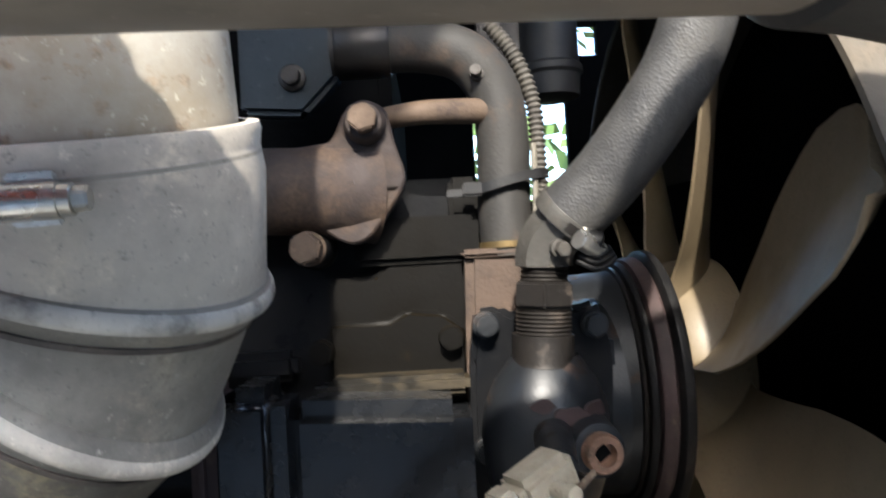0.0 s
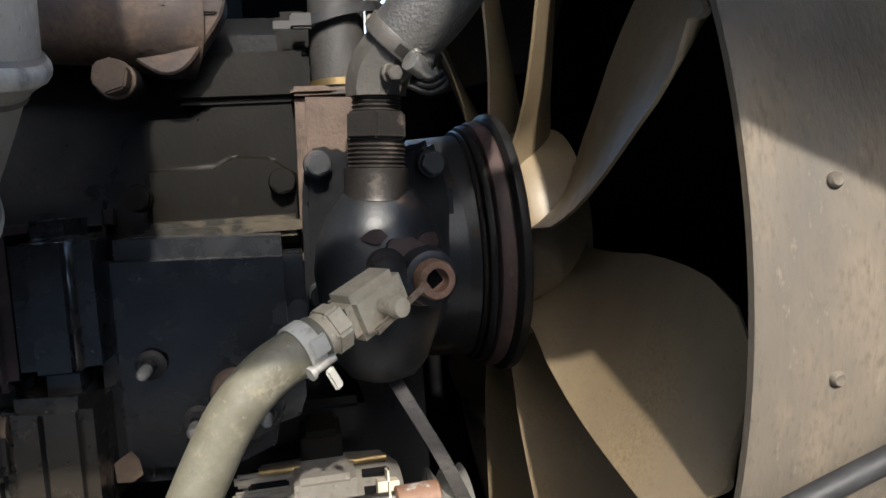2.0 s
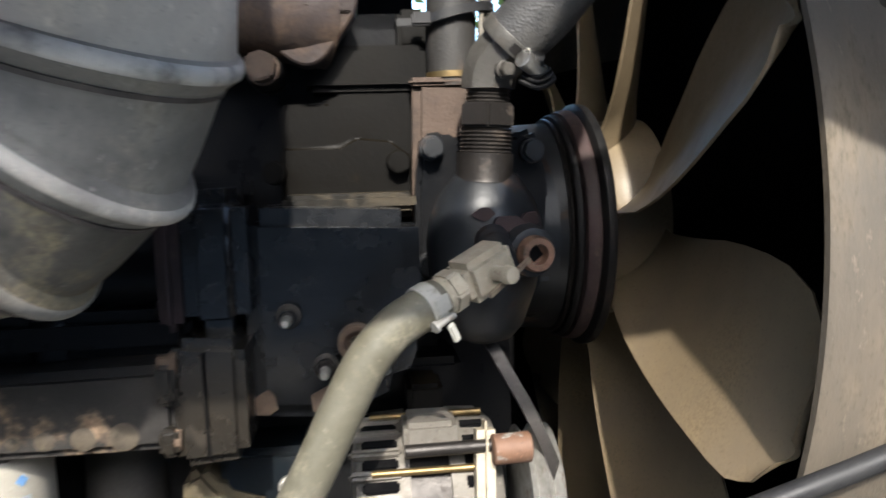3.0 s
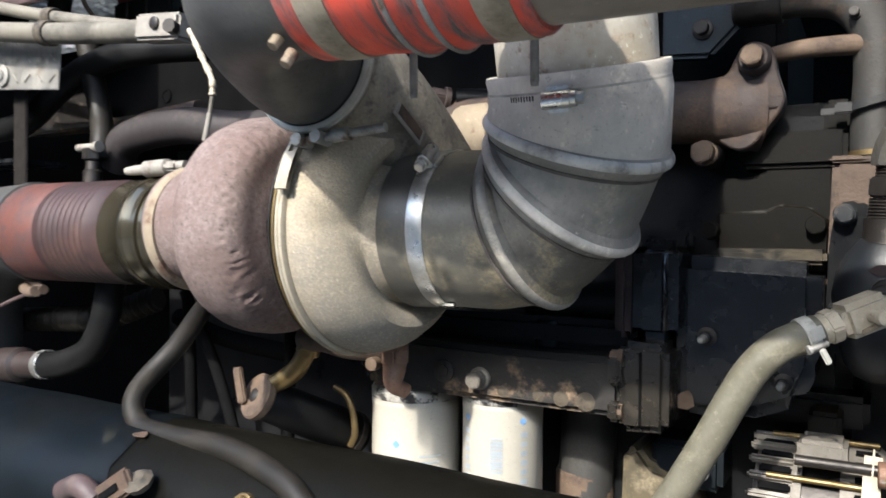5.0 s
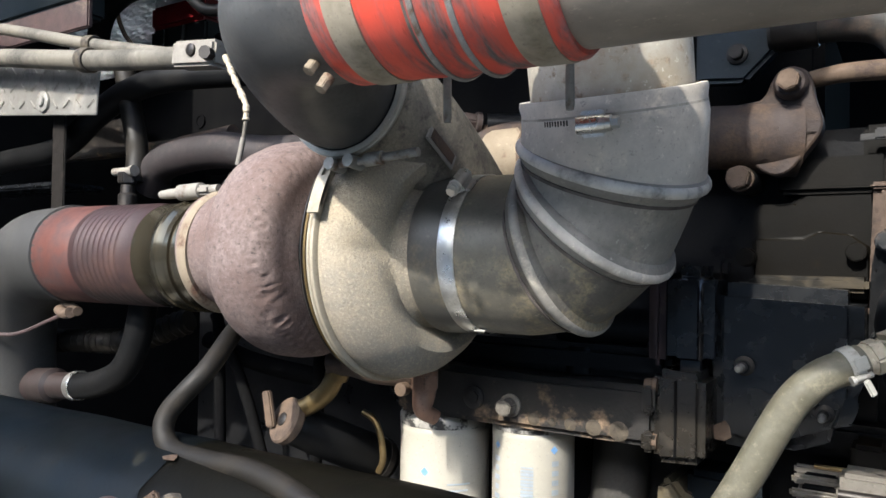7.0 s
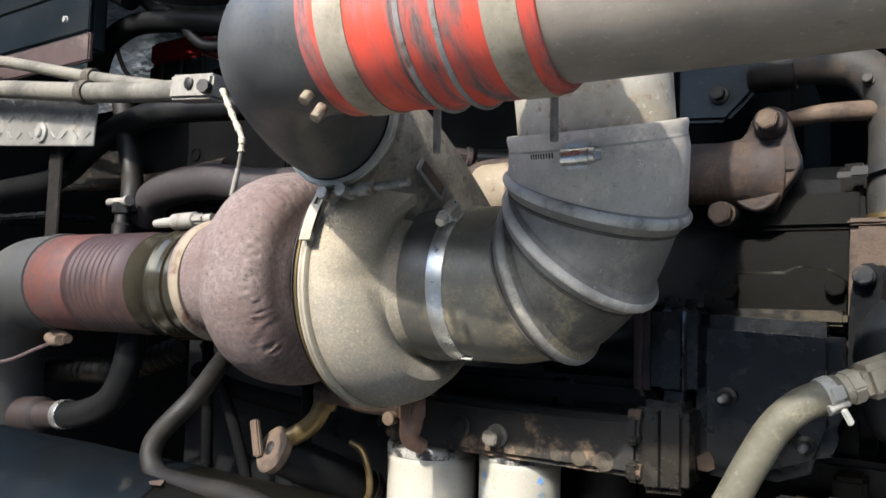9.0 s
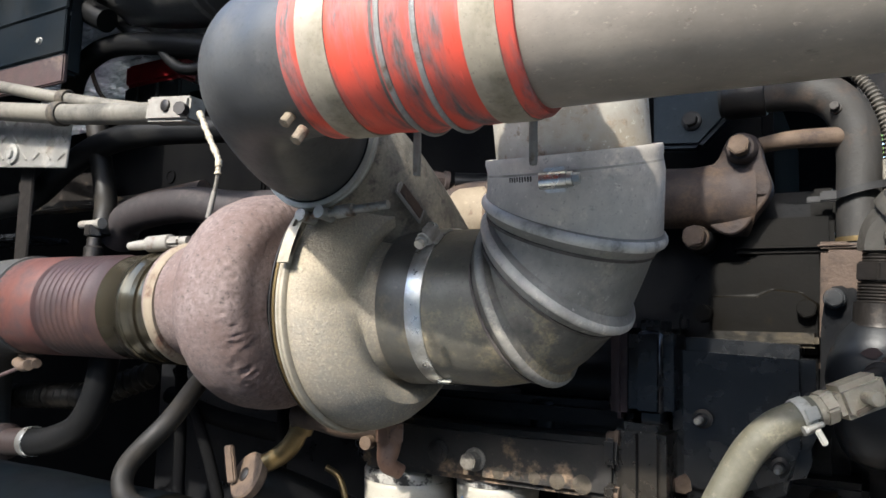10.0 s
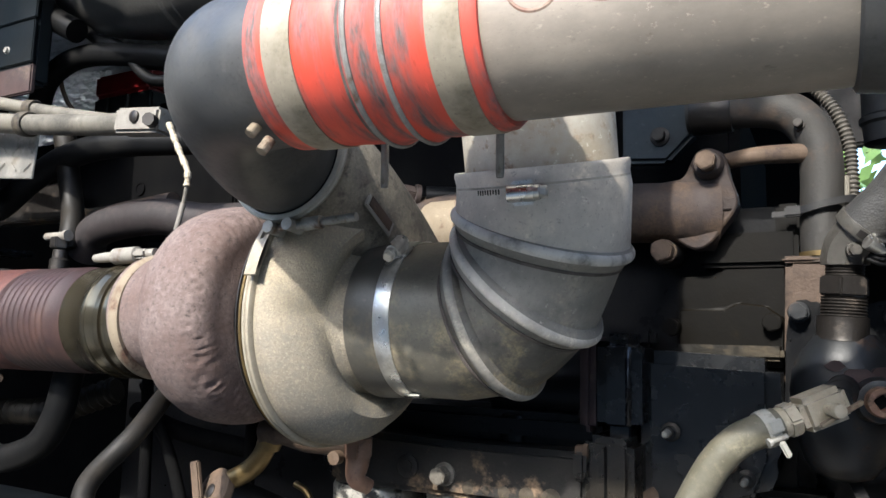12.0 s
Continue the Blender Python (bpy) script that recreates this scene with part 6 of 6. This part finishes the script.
def build_rear_panels():
    b = thing("control_box", (-1.42, 0.64, 1.9), "black box with bolted lid in the rear corner", "box")
    part("case", box((-1.52, 0.62, 2.02), (0.37, 0.04, 0.25), 0.008), CHASSIS_BLUE, b)
    part("lid", box((-1.52, 0.598, 2.085), (0.375, 0.006, 0.10), 0.002), CHASSIS_BLUE, b)
    part("front", box((-1.52, 0.598, 1.985), (0.370, 0.006, 0.092), 0.002), CHASSIS_BLUE, b)
    part("rusty_skirt", box((-1.52, 0.604, 1.905), (0.37, 0.012, 0.062), 0.003), GREASY_MAROON, b, "rust-stained lower skirt")
    bolt((-1.42, 0.595, 1.975), (0, -1, 0), 0.014, b, ZINC_DULL, 0.006)
    f = thing("foil_shield", (-1.6, 0.95, 1.9), "crinkled silver heat shield foil on the bulkhead", "heat shield")
    bm = bmesh.new()
    n, k = 150, 110
    vs = [[None] * (k + 1) for _ in range(n + 1)]
    for i in range(n + 1):
        for j in range(k + 1):
            x, z = -2.0 + 0.74 * i / n, 1.90 + 0.40 * j / k
            dy = 0.010 * noise.noise((x * 14, z * 60, 0)) + 0.007 * noise.noise((x * 60, z * 130, 3))
            vs[i][j] = bm.verts.new((x, 0.95 + dy, z))
    for i in range(n):
        for j in range(k):
            bm.faces.new((vs[i][j], vs[i + 1][j], vs[i + 1][j + 1], vs[i][j + 1]))
    bmesh.ops.solidify(bm, geom=bm.faces[:], thickness=0.003)
    part("foil", bm, FOIL, f, sharp=20)
    r = thing("starter_relay", (-1.36, 0.86, 1.9), "small black relay with a dark red cover", "relay")
    part("cover", box((-1.36, 0.86, 1.975), (0.19, 0.06, 0.055), 0.008), RED_PAINT, r, "dark red plastic cover")
    part("base", box((-1.36, 0.87, 1.91), (0.20, 0.07, 0.075), 0.006), PLASTIC_BLACK, r)
    for x in (-1.40, -1.33):
        part("terminal", lathe([(0, 0.006), (0.05, 0.006)], (x, 0.828, 1.89), (0, 0, 1), 10), STEEL_DARK, r)
    d = thing("air_duct", (-1.15, 0.72, 2.0), "scuffed black air duct across the top of the bay", "duct")
    part("tube", tube([(-1.6, 0.78, 2.24), (-1.42, 0.76, 2.19), (-1.25, 0.74, 2.13), (-1.05, 0.72, 2.09), (-0.85, 0.70, 2.09), (-0.6, 0.70, 2.12)], 0.095, 40), RUBBER_BLACK, d)
    for x in (-1.02, -0.99):
        part("rib", lathe([(0, 0.096), (0.006, 0.101), (0.012, 0.096)], (x, 0.717, 2.088), (1, -0.1, -0.06), 40), RUBBER_BLACK, d)
    part("label", box((-1.02, 0.632, 2.05), (0.022, 0.002, 0.018), 0.0005, pose(0, 0, 0, -25, 0, -5)), PLASTIC_WHITE, d, "small white label")
    o = thing("overhead_hose", (-0.9, 0.5, 2.0), "black hose running along the top edge", "rubber hose")
    part("hose", tube([(-1.3, 0.56, 2.14), (-1.0, 0.5, 2.055), (-0.75, 0.46, 2.01), (-0.5, 0.44, 1.99)], 0.03, 22), RUBBER_BLACK, o)
    p = thing("rear_bracket_plate", (-1.3, 0.86, 1.6), "black drilled bracket plate on the engine rear", "bracket")
    part("plate", box((-1.32, 0.87, 1.79), (0.62, 0.02, 0.26), 0.005), BLACK_DEEP, p)
    for x, z in ((-1.52, 1.84), (-1.22, 1.82), (-1.3, 1.72)):
        part("hole", lathe([(0, 0.016), (0.003, 0.016), (0.003, 0.012), (0.001, 0.011)], (x, 0.859, z), (0, -1, 0), 18), BLACK_DEEP, p)
    part("edge_strip", box((-1.45, 0.80, 1.655), (0.5, 0.05, 0.02), 0.004), PAINT_CHIPPED, p)
    s = thing("rear_frame_panel", (-1.55, 0.75, 1.5), "dusty grey frame panel in the rear corner", "panel")
    part("panel", box((-1.62, 0.80, 1.69), (0.34, 0.03, 0.09), 0.006), STEEL_DARK, s)
    part("lip", box((-1.66, 0.66, 1.555), (0.42, 0.12, 0.012), 0.004), PAINT_BLACK, s)


def build_lower_left():
    c = thing("rubber_coupling", (-1.3, 0.5, 1.13), "maroon stepped coupling with a bright band", "coupling")
    part("sleeve", lathe([(0, 0.024), (0.0, 0.026), (0.08, 0.026), (0.085, 0.032), (0.15, 0.032), (0.155, 0.024), (0.21, 0.024)], (-1.40, 0.5, 1.148), (1, 0, 0.09), 28), material("maroon_rubber", (0.018, 0.0105, 0.009), (0.0125, 0.008, 0.007), 0.55, 0, 20, 0.1, 240), c)
    band((-1.178, 0.5, 1.168), (1, 0, 0.12), 0.0245, 0.018, 0.0015, STEEL_BRIGHT, c, "band", "bright steel band")
    h = thing("return_hose", (-1.1, 0.5, 1.2), "black hose rising from the coupling behind the exhaust", "rubber hose")
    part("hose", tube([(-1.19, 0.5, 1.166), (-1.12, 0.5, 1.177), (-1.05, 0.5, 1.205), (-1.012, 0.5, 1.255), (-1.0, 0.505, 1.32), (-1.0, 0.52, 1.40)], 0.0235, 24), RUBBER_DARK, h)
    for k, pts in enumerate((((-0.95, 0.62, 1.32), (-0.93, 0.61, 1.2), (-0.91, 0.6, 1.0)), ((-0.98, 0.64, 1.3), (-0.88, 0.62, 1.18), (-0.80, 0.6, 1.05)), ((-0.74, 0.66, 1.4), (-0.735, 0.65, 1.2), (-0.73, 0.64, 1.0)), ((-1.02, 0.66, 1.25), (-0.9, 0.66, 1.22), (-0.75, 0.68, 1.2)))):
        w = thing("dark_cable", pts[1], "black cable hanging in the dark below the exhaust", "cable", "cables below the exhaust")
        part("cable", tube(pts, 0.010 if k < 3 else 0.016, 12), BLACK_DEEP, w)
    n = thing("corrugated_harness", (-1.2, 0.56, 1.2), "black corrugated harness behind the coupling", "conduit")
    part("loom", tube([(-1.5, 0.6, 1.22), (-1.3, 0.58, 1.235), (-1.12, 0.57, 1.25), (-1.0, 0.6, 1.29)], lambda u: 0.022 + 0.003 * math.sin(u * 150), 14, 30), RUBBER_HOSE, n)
    g = thing("exhaust_drain_cocks", (-1.1, 0.45, 1.31), "rusty drain cocks under the exhaust pipe", "valve")
    part("body", tube([(-1.16, 0.46, 1.32), (-1.12, 0.45, 1.315), (-1.085, 0.44, 1.31)], 0.008, 12), RUST_BROWN, g)
    part("cock", tube([(-1.14, 0.44, 1.31), (-1.115, 0.435, 1.305), (-1.09, 0.43, 1.308)], 0.009, 12), RUST_BROWN, g)
    part("wire", tube([(-1.35, 0.4, 1.265), (-1.25, 0.42, 1.262), (-1.17, 0.44, 1.29), (-1.1, 0.45, 1.315)], 0.0035, 8), GREASY_MAROON, g)
    # curved front fender sheet that hides the lower edge
    f = thing("inner_fender", (-0.7, 0.2, 0.9), "blue-black curved inner fender sheet with scuffed top edge", "fender")
    def sheet(x0, x1, n, lift):
        bm = bmesh.new()
        rows = []
        for i in range(n + 1):
            x = x0 + (x1 - x0) * i / n
            top = FENDER_TOP(x) + lift
            prof = [(0.36, top - 0.02), (0.33, top - 0.004), (0.30, top), (0.26, top - 0.008), (0.22, top - 0.035), (0.20, top - 0.09), (0.195, top - 0.5)]
            dent = 0.0015 * noise.noise((x * 9, 0, 4))
            rows.append([bm.verts.new((x, y - lift * 0.6 + dent, z + dent)) for y, z in prof])
        for u, w in zip(rows, rows[1:]):
            for i in range(len(u) - 1):
                bm.faces.new((u[i], u[i + 1], w[i + 1], w[i]))
        bmesh.ops.solidify(bm, geom=bm.faces[:], thickness=0.004)
        return bm
    # one fender as two sheets where its tone turns from blue to olive
    part("rear_sheet", sheet(-1.9, -0.60, 24, 0.0012), CHASSIS_BLUE, f, "blue-black rear sheet")
    part("front_sheet", sheet(-0.62, 0.5, 24, 0.0), FENDER_OLIVE, f, "olive-black front sheet")
    chip = [(-0.013, -0.004), (-0.004, -0.007), (0.012, -0.003), (0.008, 0.003), (0.0, 0.008), (-0.007, 0.004)]
    part("rust_chip", prism(chip, 0.0012, Matrix.Translation((-0.597, 0.257, 1.1800)) @ pose(0, 0, 0, 12, 0, -10), 0.0003), PRIMER_RUST, f, "bare rusty chip")
    q = thing("fender_hose", (-0.5, 0.27, 1.2), "dusty black hose bending down and along the fender edge", "rubber hose")
    pts = [(-0.70, 0.52, 1.34), (-0.665, 0.42, 1.318), (-0.625, 0.33, 1.27), (-0.652, 0.292, 1.215), (-0.634, 0.282, 1.182), (-0.575, 0.275, 1.178), (-0.48, 0.265, 1.182), (-0.405, 0.25, 1.176), (-0.345, 0.235, 1.16), (-0.29, 0.22, 1.11), (-0.26, 0.215, 1.0)]
    part("hose", tube(pts, 0.0125, 22), RUBBER_HOSE, q)
    v = thing("sampling_valve", (-0.67, 0.5, 1.15), "round capped valve with a flat rusty handle", "valve")
    ax = Vector((-0.28, -0.85, 0.44)).normalized()
    o = Vector((-0.664, 0.50, 1.172))
    part("barrel", lathe([(-0.20, 0.030), (-0.185, 0.034), (-0.02, 0.030), (-0.012, 0.026)], o, ax, 30), RUBBER_DARK, v)
    cap = part("cap", lathe([(-0.014, 0.03), (-0.01, 0.034), (0.0, 0.034), (0.003, 0.031), (0.004, 0.012)], o, ax, 32), RUST_BROWN, v, "rust-brown round cap")
    part("handle", box(o + ax * 0.010 + Vector((-0.020, 0, 0.010)), (0.016, 0.008, 0.052), 0.002, pose(0, 0, 0, 0, -12, 0)), RUST_BROWN, cap)
    part("spindle", lathe([(0, 0.010), (0.005, 0.010), (0.007, 0.006)], o, ax, 18), STEEL_DARK, cap)
    part("foot_band", lathe([(-0.19, 0.0355), (-0.18, 0.0355)], o, ax, 28), STEEL_DARK, v)
    e = thing("brass_elbow_pipe", (-0.6, 0.52, 1.23), "brass elbow joined to a rusty pipe under the turbine", "pipe")
    part("brass", tube([(-0.648, 0.515, 1.186), (-0.62, 0.52, 1.202), (-0.598, 0.52, 1.222), (-0.583, 0.52, 1.25)], 0.014, 18), BRASS, e)
    part("collar", lathe([(0, 0.017), (0.012, 0.017)], (-0.586, 0.52, 1.238), (0.4, 0, 1), 20), BRASS, e)
    part("pipe", tube([(-0.59, 0.52, 1.255), (-0.56, 0.52, 1.262), (-0.515, 0.525, 1.255), (-0.46, 0.54, 1.255)], 0.02, 20), PRIMER_RUST, e)
    k = thing("stay_chain", (-0.57, 0.62, 1.1), "thin brass wire loop beside the oil filter", "wire")
    part("loop", tube([(-0.60, 0.6, 1.175), (-0.578, 0.6, 1.165), (-0.566, 0.6, 1.14), (-0.562, 0.6, 1.11), (-0.57, 0.6, 1.09)], 0.005, 10), BRASS, k)
    z = thing("fender_bracket", (-0.66, 0.2, 1.1), "rusty slotted bracket and clamp on the fender", "bracket")
    part("strap", box((-0.565, 0.196, 1.140), (0.075, 0.008, 0.026), 0.003, pose(0, 0, 0, 0, -32, 0)), PRIMER_RUST, z)
    part("slot", box((-0.563, 0.1915, 1.1412), (0.034, 0.002, 0.008), 0.0008, pose(0, 0, 0, 0, -32, 0)), BLACK_DEEP, z)
    part("pad", tube([(-0.65, 0.20, 1.125), (-0.615, 0.195, 1.138), (-0.585, 0.195, 1.126)], 0.012, 16), GREASY_MAROON, z)
    part("clod", lathe([(0, 0.012), (0.008, 0.016), (0.014, 0.009)], (-0.533, 0.208, 1.148), (0, -0.6, 1), 9), SCUFF_TAN, z)
    bolt((-0.388, 0.205, 1.158), (0, -1, 0.3), 0.018, z, BRASS, 0.008)


def FENDER_TOP(x):
    return 1.187 - 0.0 * x - 0.02 * max(0.0, x + 0.35)


def build_outside():
    random.seed(5)
    bm = bmesh.new()
    for k in range(2800):
        x, y = random.uniform(-4, 9), random.uniform(6.5, 9.5)
        z = random.uniform(0.1, 5.0) * random.uniform(0.5, 1)
        s = random.uniform(0.08, 0.2)
        d = Vector((random.uniform(-1, 1), random.uniform(-1, 1), random.uniform(-0.3, 1))).normalized()
        u = d.orthogonal().normalized() * s
        v = d.cross(u)
        c = Vector((x, y, z))
        bm.faces.new([bm.verts.new(c + p) for p in (u, v * 0.5, -u, -v * 0.5)])
    ob = part("hedge", bm, LEAF, None)
    tagged(ob, "sunlit green hedge beyond the yard", "hedge", kind="stuff")
    t = thing("water_tank", (2.2, 5.4, 0), "pale blue upright plastic tank in the yard", "tank")
    part("shell", lathe([(0, 0.6), (0.05, 0.65), (1.3, 0.65), (1.4, 0.6), (1.46, 0.3)], (2.2, 5.4, 0.02), (0, 0, 1), 36), TARP_BLUE, t)


def build_bottle():
    t = thing("coolant_bottle", (0.19, 0.97, 1.7), "black ribbed bottle behind the coolant hose", "bottle")
    part("body", lathe([(0, 0.025), (0.004, 0.036), (0.03, 0.038), (0.034, 0.042), (0.042, 0.042), (0.046, 0.038), (0.16, 0.038), (0.18, 0.03)], (0.192, 0.97, 1.695), (0, 0, 1), 32), PLASTIC_BLACK, t)
    part("bracket", box((0.13, 0.98, 1.76), (0.06, 0.03, 0.12), 0.004), STEEL_DARK, t)


build_bottle()
build_rear_pipes()
build_tread_plate()
build_rear_hoses()
build_rear_panels()
build_lower_left()
build_outside()
